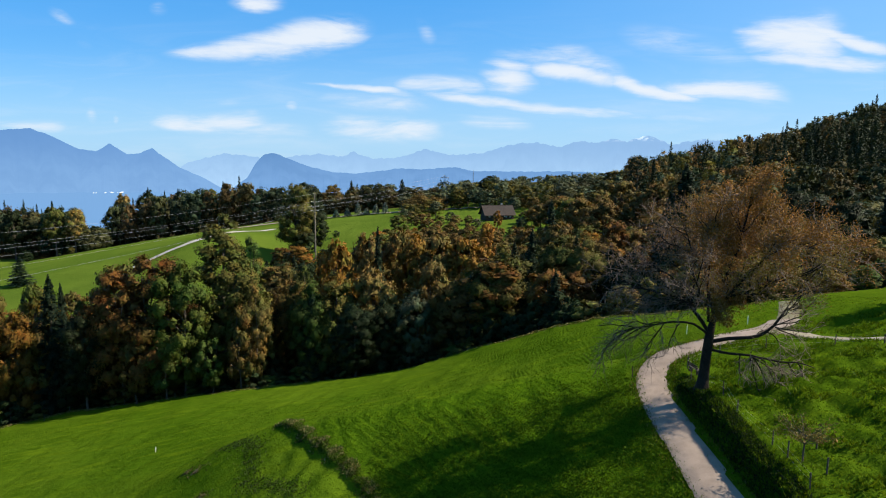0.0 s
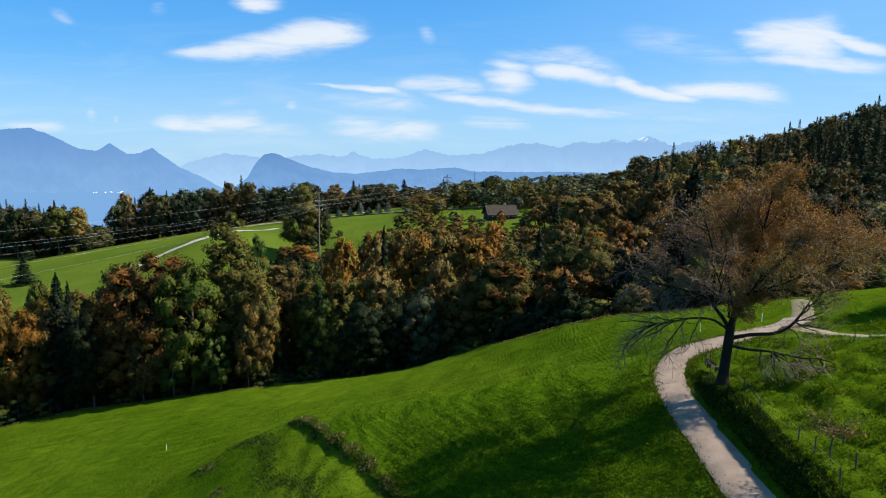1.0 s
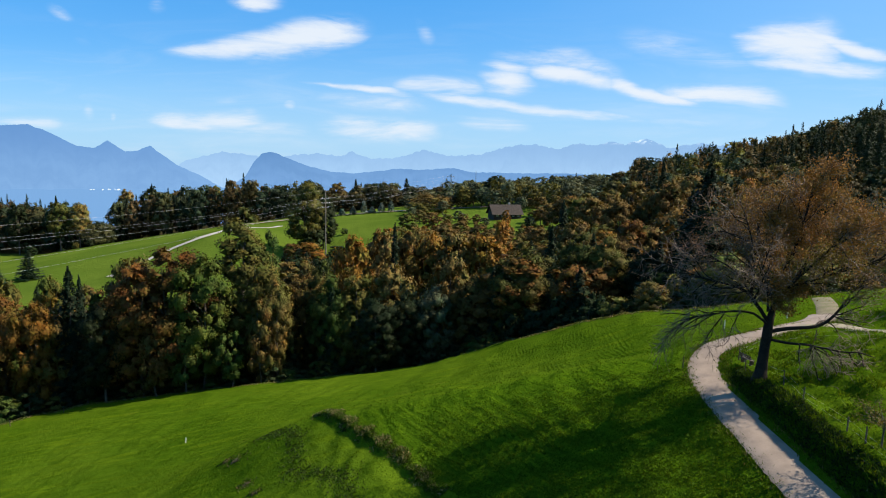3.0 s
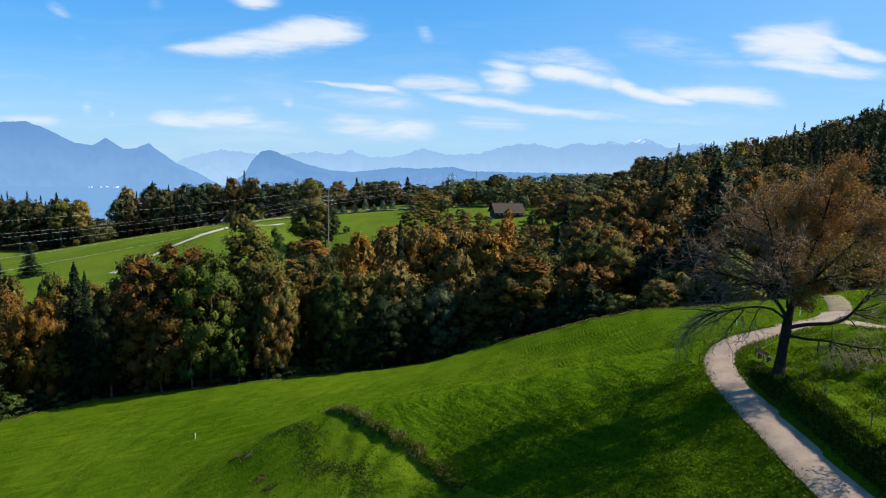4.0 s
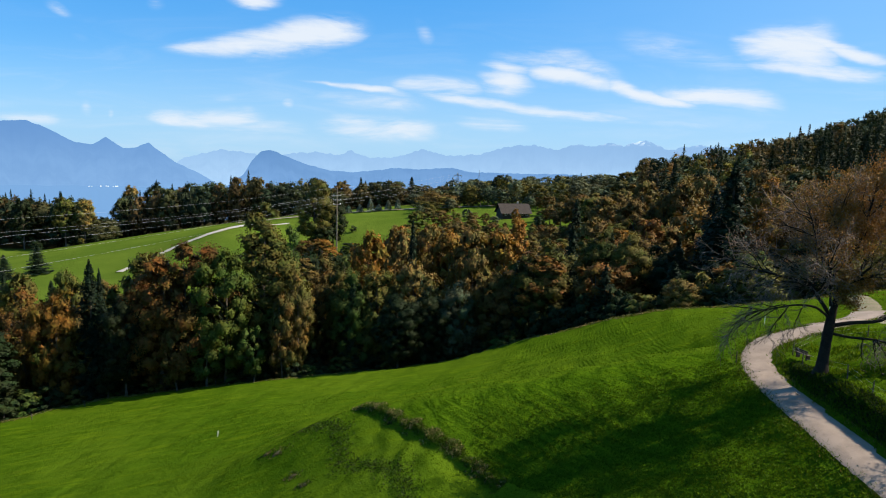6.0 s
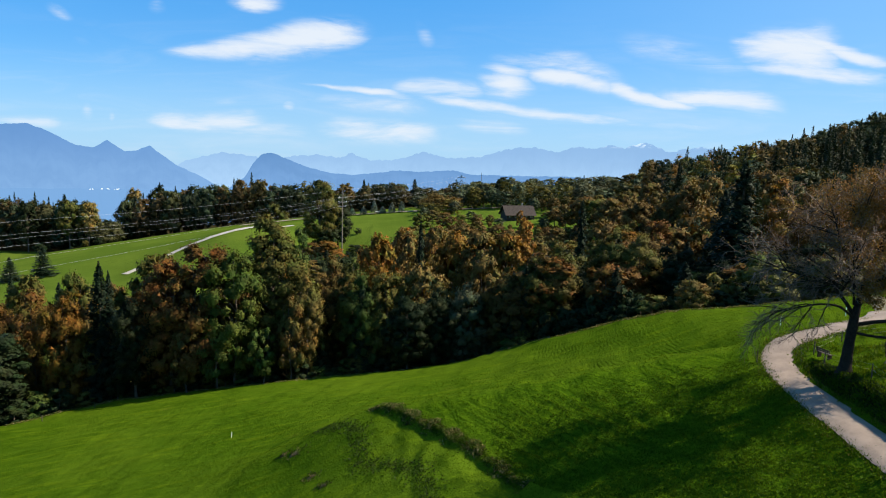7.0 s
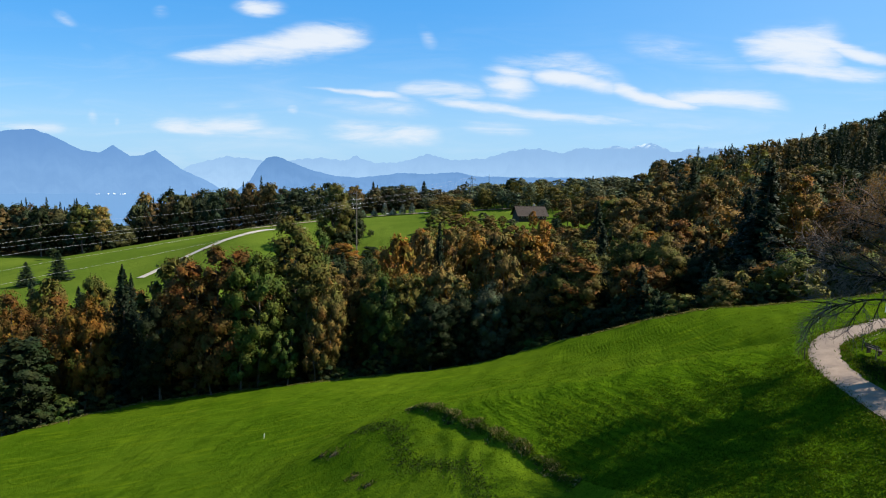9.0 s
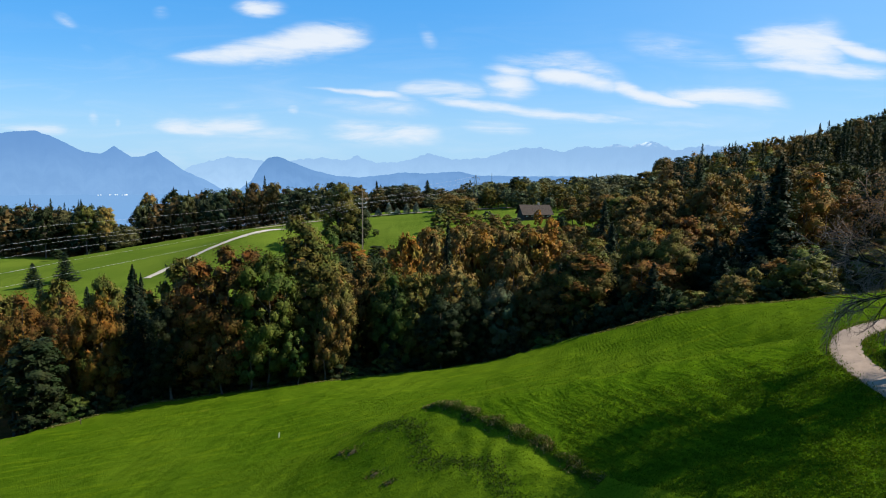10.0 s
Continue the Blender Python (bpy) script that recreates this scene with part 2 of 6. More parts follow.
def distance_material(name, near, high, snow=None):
    """Mountains in the blue air: mostly lit air, a little rock and wood. The haze is put in as glow, paler towards the
    foot.
    """
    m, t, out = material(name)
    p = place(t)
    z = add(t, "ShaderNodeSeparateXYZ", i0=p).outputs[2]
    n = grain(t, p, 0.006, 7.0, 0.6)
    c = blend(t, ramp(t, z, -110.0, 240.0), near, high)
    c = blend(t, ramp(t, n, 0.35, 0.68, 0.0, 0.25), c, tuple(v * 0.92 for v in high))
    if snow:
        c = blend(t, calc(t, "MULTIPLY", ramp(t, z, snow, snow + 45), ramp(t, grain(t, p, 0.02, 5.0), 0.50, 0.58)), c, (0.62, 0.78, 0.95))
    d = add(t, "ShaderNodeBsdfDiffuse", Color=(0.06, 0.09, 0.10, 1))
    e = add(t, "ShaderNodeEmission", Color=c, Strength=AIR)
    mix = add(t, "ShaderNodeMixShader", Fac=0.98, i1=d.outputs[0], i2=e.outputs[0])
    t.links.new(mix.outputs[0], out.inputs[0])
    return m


def water_material():
    m, t, out = material("lake_water")
    p = place(t)
    s = add(t, "ShaderNodeBsdfPrincipled", Roughness=0.25)
    s.inputs["Base Color"].default_value = (0.10, 0.22, 0.38, 1)
    t.links.new(bump(t, grain(t, p, 0.05, 4.0), 0.4, 0.6), s.inputs["Normal"])
    # haze over the lake, put in as an even blue glow
    e = add(t, "ShaderNodeEmission", Color=(0.172, 0.340, 0.605, 1), Strength=AIR)
    mix = add(t, "ShaderNodeMixShader", Fac=0.92, i1=s.outputs[0], i2=e.outputs[0])
    t.links.new(mix.outputs[0], out.inputs[0])
    return m


GRASS = grass_material()
BLADE = leaf_material("grass_blade", "tint", 0.03, 0.3, 0.3)
LEAF = leaf_material("leaf", "object")
WOOD_LEAF = leaf_material("far_leaf", "tint", 0.03, 0.15, 0.3)
BARK = surface("bark", ((0.050, 0.040, 0.030), (0.085, 0.068, 0.050), (0.025, 0.020, 0.016)), 1.6, 0.9, 0, 0.05)
HERO_BARK = surface("furrowed_bark", ((0.026, 0.020, 0.014), (0.015, 0.012, 0.009), (0.046, 0.037, 0.028)), 2.2, 0.95, 0, 0.05, None, 0.08)
TWIG = surface("twig_bark", ((0.150, 0.108, 0.082), (0.105, 0.076, 0.060), (0.20, 0.152, 0.120)), 2.5, 0.9, 0, 0.01)
ASPHALT = surface("worn_asphalt", ((0.205, 0.154, 0.118), (0.150, 0.112, 0.086), (0.245, 0.188, 0.148)), 0.7, 0.9, 0, 0.012, 14)
GRAVEL = surface("gravel", ((0.20, 0.165, 0.115), (0.14, 0.125, 0.075), (0.25, 0.21, 0.16)), 0.8, 0.95, 0, 0.03, 18)
PALE_GRAVEL = surface("pale_gravel", ((0.30, 0.27, 0.22), (0.24, 0.215, 0.17), (0.36, 0.33, 0.28)), 0.8, 0.95, 0, 0.03, 18)
DIRT = surface("trodden_dirt", ((0.125, 0.096, 0.055), (0.082, 0.078, 0.026), (0.165, 0.130, 0.085)), 0.6, 0.95, 0, 0.04, 9)
POLE_WOOD = surface("pole_wood", ((0.17, 0.145, 0.11), (0.12, 0.10, 0.08), (0.22, 0.19, 0.155)), 1.0, 0.85, 0, 0.01)
POST_WOOD = surface("weathered_wood", ((0.062, 0.050, 0.036), (0.042, 0.035, 0.027), (0.085, 0.070, 0.054)), 3.0, 0.85, 0, 0.01)
DARK_WOOD = surface("dark_barn_wood", ((0.045, 0.028, 0.018), (0.03, 0.02, 0.014), (0.06, 0.04, 0.026)), 1.2, 0.85, 0, 0.02)
ROOF_TILE = surface("old_roof_tile", ((0.026, 0.017, 0.013), (0.018, 0.013, 0.010), (0.038, 0.026, 0.020)), 0.9, 0.85, 0, 0.04)
PLASTER = surface("pale_plaster", ((0.30, 0.28, 0.25), (0.24, 0.23, 0.21), (0.36, 0.34, 0.31)), 0.7, 0.9, 0, 0.01)
STEEL = surface("galvanised_steel", ((0.24, 0.25, 0.26), (0.18, 0.19, 0.20), (0.32, 0.33, 0.34)), 1.5, 0.55, 0.6, 0.005)
CABLE = surface("aluminium_cable", ((0.34, 0.345, 0.35), (0.28, 0.285, 0.29), (0.4, 0.4, 0.4)), 2.0, 0.5, 0.3, 0.002)
WHITE_PAINT = surface("white_paint", ((0.78, 0.78, 0.74), (0.68, 0.68, 0.64), (0.82, 0.82, 0.80)), 4.0, 0.6, 0, 0.003)
GLASS_DARK = surface("window_pane", ((0.03, 0.035, 0.04), (0.02, 0.025, 0.03), (0.04, 0.045, 0.05)), 1.0, 0.1, 0, 0.001, None, 0.6)
DRY_EARTH = surface("bare_earth", ((0.075, 0.055, 0.018), (0.05, 0.042, 0.014), (0.10, 0.08, 0.03)), 1.5, 0.95, 0, 0.05)
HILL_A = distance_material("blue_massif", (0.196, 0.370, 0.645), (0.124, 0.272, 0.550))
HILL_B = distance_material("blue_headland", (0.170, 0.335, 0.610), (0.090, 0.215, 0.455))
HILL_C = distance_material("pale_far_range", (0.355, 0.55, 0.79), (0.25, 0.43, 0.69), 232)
LAKE = water_material()
HUES = {
    "rust": (0.105, 0.052, 0.013), "orange": (0.138, 0.072, 0.013), "brown": (0.102, 0.064, 0.019), "tan": (0.140, 0.096, 0.028),
    # dark also stands in for shade at the foot of the wood
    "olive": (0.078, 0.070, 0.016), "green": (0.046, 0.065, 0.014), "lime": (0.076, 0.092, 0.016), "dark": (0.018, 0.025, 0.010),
    # grey is lightened: haze over the distant grove sits in this colour
    "grey": (0.060, 0.068, 0.038), "spruce": (0.012, 0.020, 0.010), "dry": (0.11, 0.09, 0.035),
    # dim hues: the far woods' bluish haze is put into the leaf colour
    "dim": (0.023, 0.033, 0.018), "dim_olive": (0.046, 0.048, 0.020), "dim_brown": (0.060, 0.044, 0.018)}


# ---- the lie of the land ----
def sstep(a, b, v):
    t = np.clip((v - a) / (b - a), 0, 1)
    return t * t * (3 - 2 * t)


NEAR = (-6.97, 15.641, -4.093, -1.483, -3.335, -3.381, -1.187, 0.693, -1.653, -0.454)
FAR = (-3.397, 6.864, 4.947, -2.645, 1.848, -3.486)
ROAD = ((23.2, 18), (22.9, 30), (23.0, 35), (23.5, 40.4), (23.7, 45.1), (24.2, 49.7), (25.1, 53.2), (26.4, 55.3), (28.5, 56.7), (32.6, 57.5), (36.0, 58.3), (39.8, 60.4), (43.2, 64.6), (46.4, 69.8), (52, 80))
ROAD_W = 1.25
# low swells and hollows of the near pasture: x, y, height, all about as wide as they are far apart
SWELLS_NEAR = ((-26, 61, -0.6), (-26, 70, -0.79), (-17, 61, 0.16), (-17, 70, 0.39), (-8, 43, 0.15), (-8, 52, 0.37), (-8, 61, 0.4), (-8, 70, 0.75), (1, 43, 0.47),
               (1, 52, 1.19), (10, 43, -0.96), (10, 52, 0.53), (19, 52, 0.9), (19, 61, -0.36), (19, 70, -0.19), (28, 52, -0.32), (28, 61, -0.48), (28, 70, -0.16))
SWELLS_WIDE = ((-80, 118, -0.53), (-60, 86, 0.36), (-60, 104, 0.38), (-60, 118, 0.36), (-40, 86, 0.14), (-40, 104, 0.32), (-40, 118, 0.4), (0, 86, -1.45),
               (0, 104, -0.55), (0, 118, -0.75), (20, 86, -1.57), (20, 104, 1.35), (20, 118, 1.0), (40, 86, -0.26), (40, 104, 0.62), (40, 118, 0.3))


BANK_TIP, BANK_WAY = (-12.5, 67.9), (0.551, -0.835)


def bank_uv(x, y):
    """Along the rough bank from its tip, and to its right."""
    dx, dy = BANK_WAY
    return (x - BANK_TIP[0]) * dx + (y - BANK_TIP[1]) * dy, (x - BANK_TIP[0]) * -dy + (y - BANK_TIP[1]) * dx


def line_distance(x, y, pts):
    """Distance to a polyline and the side (positive on its right)."""
    best = np.full(np.shape(x), 1e9)
    side = np.zeros(np.shape(x))
    for (ax, ay), (bx, by) in zip(pts[:-1], pts[1:]):
        ex, ey = bx - ax, by - ay
        n = ex * ex + ey * ey
        t = np.clip(((x - ax) * ex + (y - ay) * ey) / n, 0, 1)
        px, py = x - ax - t * ex, y - ay - t * ey
        d = np.hypot(px, py)
        s = (px * ey - py * ex) / np.sqrt(n)
        take = d < best
        best = np.where(take, d, best)
        side = np.where(take, np.sign(s), side)
    return best, side


def meadow(x, y):
    """The near hillside: slope, terrace ridge, bank."""
    cx, cy = np.clip(x, -88, 75), np.clip(y, 22, 126)
    X, Y = cx / 50, (cy - 70) / 40
    z = sum(c * b for c, b in zip(NEAR, (1, X, Y, X * X, X * Y, Y * Y, X ** 3, X * X * Y, X * Y * Y, Y ** 3)))
    ridge = 63.2 - 0.13 * x
    z = z + 2.1 * np.exp(-((y - ridge) / 6.5) ** 2) * sstep(-40, -14, x) * (1 - sstep(26, 44, x))
    z = z - 1.7 * np.exp(-((y - ridge - 9.5) / 6.0) ** 2) * sstep(-14, 10, x) * (1 - sstep(24, 36, x))
    z = z + 2.0 * np.exp(-((x - 30) / 12) ** 2 - ((y - 92) / 13) ** 2)
    u, v = bank_uv(x, y)
    along = sstep(-1.5, 3, u) * (1 - sstep(34, 46, u))
    z = z + along * (0.25 * np.exp(-((v - 0.35) / 0.8) ** 2) - 0.30 * (1 - sstep(-0.45, 0.1, v)) * np.exp(-(np.minimum(v, 0) / 2.5) ** 2)
                     + 0.16 * np.exp(-((v + 2.0) / 1.2) ** 2) * sstep(3, 8, u))
    z = z - 2.0 * np.exp(-(((x - 2.0) / 5.5) ** 2 + ((y - 47) / 6.0) ** 2))
    d, s = line_distance(x, y, ROAD)
    lift = (1 - sstep(46, 56, y)) * np.where(s > 0, 1.05 * sstep(1.6, 2.45, d) + 0.35 * sstep(2.5, 3.6, d), 0) * (1 - sstep(9, 22, d))
    for swells, wide in ((SWELLS_NEAR, 9.0), (SWELLS_WIDE, 18.0)):
        for sx, sy, rise in swells:
            z = z + rise * np.exp(-((x - sx) ** 2 + (y - sy) ** 2) / wide ** 2)
    return z + lift + 0.55 * (1 - sstep(1.5, 5, d)) * (1 - sstep(58, 66, y))


def edge_y(x):
    """Where the meadow ends at the wood."""
    return 117 - 31 * sstep(-5, 40, x) - 17 * sstep(-66, -98, x)


def far_land(x, y):
    cx, cy = np.clip(x, -230, 130), np.clip(y, 195, 430)
    X, Y = cx / 100, (cy - 300) / 100
    z = sum(c * b for c, b in zip(FAR, (1, X, Y, X * X, X * Y, Y * Y)))
    z = z + 6 * np.exp(-(((x + 94) / 27) ** 2 + ((y - 262) / 30) ** 2))
    z = z - 3.6 * np.exp(-(((x + 126) / 24) ** 2 + ((y - 230) / 26) ** 2))
    z = z - 5 * np.exp(-(((x + 56) / 18) ** 2 + ((y - 238) / 30) ** 2))
    u = x - 0.38 * y
    hill = 0.30 * 30 * np.log1p(np.exp(np.clip(u / 30, -30, 12))) * sstep(120, 380, y)
    hill = np.minimum(hill, 230)
    fall = sstep(560, 1500, y + 0.25 * np.abs(x + 60)) * (1 - sstep(60, 260, u))
    return z * (1 - fall) - 135 * fall + hill


def height(x, y):
    x, y = np.asarray(x, float), np.asarray(y, float)
    e = edge_y(x)
    drop = np.maximum(y - e - 1.5, 0)
    z = meadow(x, np.minimum(y, e + 8)) - 13 * (1 - np.exp(-drop / 22)) * (1 - 0.2 * sstep(40, 80, x))
    w = sstep(e + 28, e + 100, y)
    return z * (1 - w) + far_land(x, y) * w


# ---- building helpers ----
def part(name, bm, mat, parent, label=""):
    me = bpy.data.meshes.new(name)
    bm.to_mesh(me)
    bm.free()
    me.materials.append(mat)
    ob = new(name, me)
    ob.parent = parent
    return tagged(ob, label)


def thing(name, x, y, z, label, category, group="", turn=0):
    ob = new(name)
    ob.matrix_world = pose(x, y, z, 0, 0, turn)
    return tagged(ob, label, category, group)


def mesh_of(name, verts, faces, mat, smooth=False, tints=None, normals=None):
    """A mesh from numpy arrays; the faces all have one number of corners."""
    verts, faces = np.asarray(verts, np.float32), np.asarray(faces, np.int32)
    me = bpy.data.meshes.new(name)
    n = faces.shape[1]
    me.vertices.add(len(verts))
    me.vertices.foreach_set("co", verts.ravel())
    me.loops.add(faces.size)
    me.loops.foreach_set("vertex_index", faces.ravel())
    me.polygons.add(len(faces))
    me.polygons.foreach_set("loop_start", np.arange(0, faces.size, n, dtype=np.int32))
    me.update(calc_edges=True)
    if smooth:
        me.polygons.foreach_set("use_smooth", np.ones(len(faces), bool))
    if tints is not None:
        a = me.color_attributes.new("tint", "FLOAT_COLOR", "POINT")
        a.data.foreach_set("color", np.asarray(tints, np.float32).ravel())
    if normals is not None:
        me.polygons.foreach_set("use_smooth", np.ones(len(faces), bool))
        me.normals_split_custom_set_from_vertices(np.asarray(normals, np.float32))
    me.materials.append(mat)
    return me


def child(name, me, parent, label=""):
    ob = new(name, me)
    ob.parent = parent
    return tagged(ob, label)


def box(bm, cx, cy, cz, sx, sy, sz, bevel=0.0, turn=0.0):
    m = pose(cx, cy, cz, 0, 0, turn) @ Matrix.Diagonal((sx, sy, sz, 1))
    vs = bmesh.ops.create_cube(bm, size=1.0, matrix=m)["verts"]
    if bevel:
        es = list({e for v in vs for e in v.link_edges})
        bmesh.ops.bevel(bm, geom=es, offset=bevel, segments=1, affect="EDGES")
    return bm


def bar(bm, a, b, r, sides=6, r2=None):
    """A round bar from a to b."""
    a, b = Vector(a), Vector(b)
    m = Matrix.Translation((a + b) / 2) @ (b - a).to_track_quat("Z", "Y").to_matrix().to_4x4()
    bmesh.ops.create_cone(bm, cap_ends=True, segments=sides, radius1=r, radius2=r if r2 is None else r2, depth=(b - a).length, matrix=m)
    return bm


class Tubes:
    """Gathers tapered tubes along polylines."""

    def __init__(self, sides=5):
        self.sides, self.v, self.f, self.n = sides, [], [], 0

    def run(self, pts, radii):
        k = self.sides
        pts = np.asarray(pts, float)
        d = np.gradient(pts, axis=0)
        d /= np.linalg.norm(d, axis=1)[:, None] + 1e-9
        ref = np.where(np.abs(d[:, 2:3]) > 0.9, [[1.0, 0, 0]], [[0, 0, 1.0]])
        s = np.cross(d, ref)
        s /= np.linalg.norm(s, axis=1)[:, None] + 1e-9
        w = np.cross(d, s)
        a = np.arange(k) * 2 * np.pi / k
        ring = s[:, None] * np.cos(a)[None, :, None] + w[:, None] * np.sin(a)[None, :, None]
        self.v.append((pts[:, None] + ring * np.asarray(radii)[:, None, None]).reshape(-1, 3))
        i = np.arange(len(pts) - 1)[:, None] * k + np.arange(k)[None]
        j = np.arange(len(pts) - 1)[:, None] * k + (np.arange(k)[None] + 1) % k
        self.f.append(np.stack([i, j, j + k, i + k], -1).reshape(-1, 4) + self.n)
        self.n += len(pts) * k

    def mesh(self, name, mat):
        return mesh_of(name, np.concatenate(self.v), np.concatenate(self.f), mat, True)


def leaf_quads(rng, centres, size, up=0.35, aspect=0.7, out=None, stray=0.6, corners=4):
    """One leafy scrap, three- or four-cornered and bent, at each centre."""
    n = len(centres)
    nrm = rng.normal(size=(n, 3))
    nrm[:, 2] = nrm[:, 2] * (1 - up) + up * np.abs(rng.normal(size=n)) * 1.5
    if out is not None:
        nrm = nrm * stray + out
    nrm /= np.linalg.norm(nrm, axis=1)[:, None] + 1e-9
    a = np.cross(nrm, rng.normal(size=(n, 3)))
    a /= np.linalg.norm(a, axis=1)[:, None] + 1e-9
    b = np.cross(nrm, a)
    s = size * rng.uniform(0.6, 1.35, (n, 1))
    if corners == 3:
        a, b = a * s, b * s * 0.95
        v = np.stack([centres + a * 1.1, centres - a * 0.55 + b * rng.uniform(0.7, 1, (n, 1)), centres - a * 0.55 - b * rng.uniform(0.7, 1, (n, 1))], 1)
        return v.reshape(-1, 3), np.arange(n * 3).reshape(-1, 3)
    a, b = a * s, b * s * aspect
    bend = nrm * s * 0.22
    v = np.stack([centres - a + bend, centres - b * rng.uniform(0.6, 1, (n, 1)), centres + a + bend, centres + b * rng.uniform(0.6, 1, (n, 1))], 1)
    return v.reshape(-1, 3), np.arange(n * 4).reshape(-1, 4)


def unit(a):
    return a / (np.linalg.norm(a, axis=-1, keepdims=True) + 1e-9)


def soft_normals(rng, way, spread=0.22, corners=3):
    """Foliage masses shade as rounded clumps: every leaf leans with its lobe."""
    return np.repeat(unit(unit(way) + rng.normal(0, spread, way.shape)), corners, 0)


def lobes(rng, count, centre, rx, rz, low=-0.5):
    """Centres of the leafy lobes of a crown, spread over an uneven egg."""
    i = np.arange(count)
    z = low + (1 - low) * (i + 0.5) / count
    a = i * 2.39996 + rng.uniform(0, 6.28)
    r = np.sqrt(np.clip(1 - z * z, 0.02, 1))
    k = rng.uniform(0.50, 0.90, count)
    return np.stack([r * np.cos(a) * rx * k, r * np.sin(a) * rx * k, z * rz * rng.uniform(0.65, 0.95, count)], 1) + centre


def lobe_leaves(rng, cs, radius, count, squash=0.92, inner=0.35):
    pick = rng.integers(0, len(cs), count)
    d = rng.normal(size=(count, 3))
    d /= np.linalg.norm(d, axis=1)[:, None] + 1e-9
    d[:, 2] = np.where(d[:, 2] < -0.35, -d[:, 2], d[:, 2])
    rad = radius * (0.5 + 0.75 * np.random.default_rng(5).random(len(cs)))[pick][:, None] * rng.uniform(inner, 1.15, (count, 1)) ** 0.7
    return cs[pick] + d * rad * np.array([1, 1, squash]), d


def crown_leaves(rng, h, r, low, count, size, lobe_count, lobe_r, fill=0.24, bulk=3.8):
    """A crown from low * h up to h: leafy lobes of unequal size over an uneven egg, fine leaves outside, a few broad masses inside."""
    zc, rz = h * (1 + low) / 2, h * (1 - low) / 2
    cs = lobes(rng, lobe_count, np.array([0, 0, zc]), r, rz, -0.9)
    a = np.arctan2(cs[:, 1], cs[:, 0])
    uneven = 1 + 0.16 * np.sin(2 * a + rng.uniform(0, 6.28) + 0.3 * cs[:, 2]) + 0.12 * np.sin(3 * a + rng.uniform(0, 6.28) - 0.5 * cs[:, 2])
    cs[:, :2] *= uneven[:, None]
    axis = np.stack([0 * a, 0 * a, zc + 0.55 * (cs[:, 2] - zc)], 1)
    outward = unit(cs - axis)
    radii = lobe_r * rng.uniform(0.45, 1.35, lobe_count)
    share = radii ** 2 / (radii ** 2).sum()
    pick = rng.choice(lobe_count, count, p=share)
    d = unit(rng.normal(size=(count, 3)) + 0.85 * outward[pick] + np.array([0, 0, 0.3]))
    inner = np.arange(count) < fill * count
    reach = np.where(inner, rng.uniform(0.35, 0.7, count), rng.uniform(0.70, 1.30, count))
    p = cs[pick] + d * (radii[pick] * reach)[:, None] * np.array([1, 1, 0.82])
    way = unit(d + 0.3 * outward[pick] + np.array([0, 0, 0.1]))
    v, f = leaf_quads(rng, p, size * np.where(inner, bulk, 1.0)[:, None], out=way, stray=0.5, corners=3)
    v[:, 2] *= h / v[:, 2].max()
    v[:, :2] *= r / np.percentile(np.hypot(v[:, 0], v[:, 1]), 97)
    shade = np.repeat(rng.uniform(0.75, 1.25, lobe_count)[pick], 3)
    return v, f, soft_normals(rng, way, 0.16), shade, cs


def branch_leaves(rng, h, r, count, size, bare=0.05):
    """The needles of a conifer: drooping boughs in whorls, ragged, narrow at the top."""
    k = np.sort(rng.random(count) ** 1.3)
    tier = np.clip(np.round(k * 44 + rng.normal(0, 0.25, count)) / 44, 0, 1)
    turn = rng.uniform(0, 6.28, 500)[(tier * 44).astype(int) * 11 + rng.integers(0, 11, count)]
    side = rng.normal(0, 0.11, count)
    along = rng.uniform(0.15, 1.0, count) ** 0.6
    reach = r * (1 - tier) ** 0.72 * (0.70 + 0.30 * np.sin(turn * 5 + tier * 70)) + 0.12
    q = reach * along
    z = h * (bare + (1 - bare) * tier) + rng.normal(0, 0.009 * h, count) - 0.42 * q + 0.16 * q * along ** 2
    a = turn + side
    p = np.stack([q * np.cos(a), q * np.sin(a), z], 1)
    way = unit(np.stack([np.cos(a), np.sin(a), 0.55 + 0 * a], 1))
    v, f = leaf_quads(rng, p, (size * (0.55 + 0.6 * (1 - k)))[:, None], 0.5, 0.5, way, 0.45, 3)
    v[:, 2] *= h / v[:, 2].max()
    return v, f, soft_normals(rng, way, 0.3), np.repeat(rng.uniform(0.8, 1.2, count), 3)


def bent_line(rng, a, b, n, wobble, sag=0.0):
    t = np.linspace(0, 1, n)[:, None]
    p = np.asarray(a) * (1 - t) + np.asarray(b) * t
    p = p + np.cumsum(rng.normal(0, wobble, (n, 3)), 0) * np.sin(np.pi * t) * 0.8
    p[:, 2] += sag * np.sin(np.pi * t[:, 0])
    return p


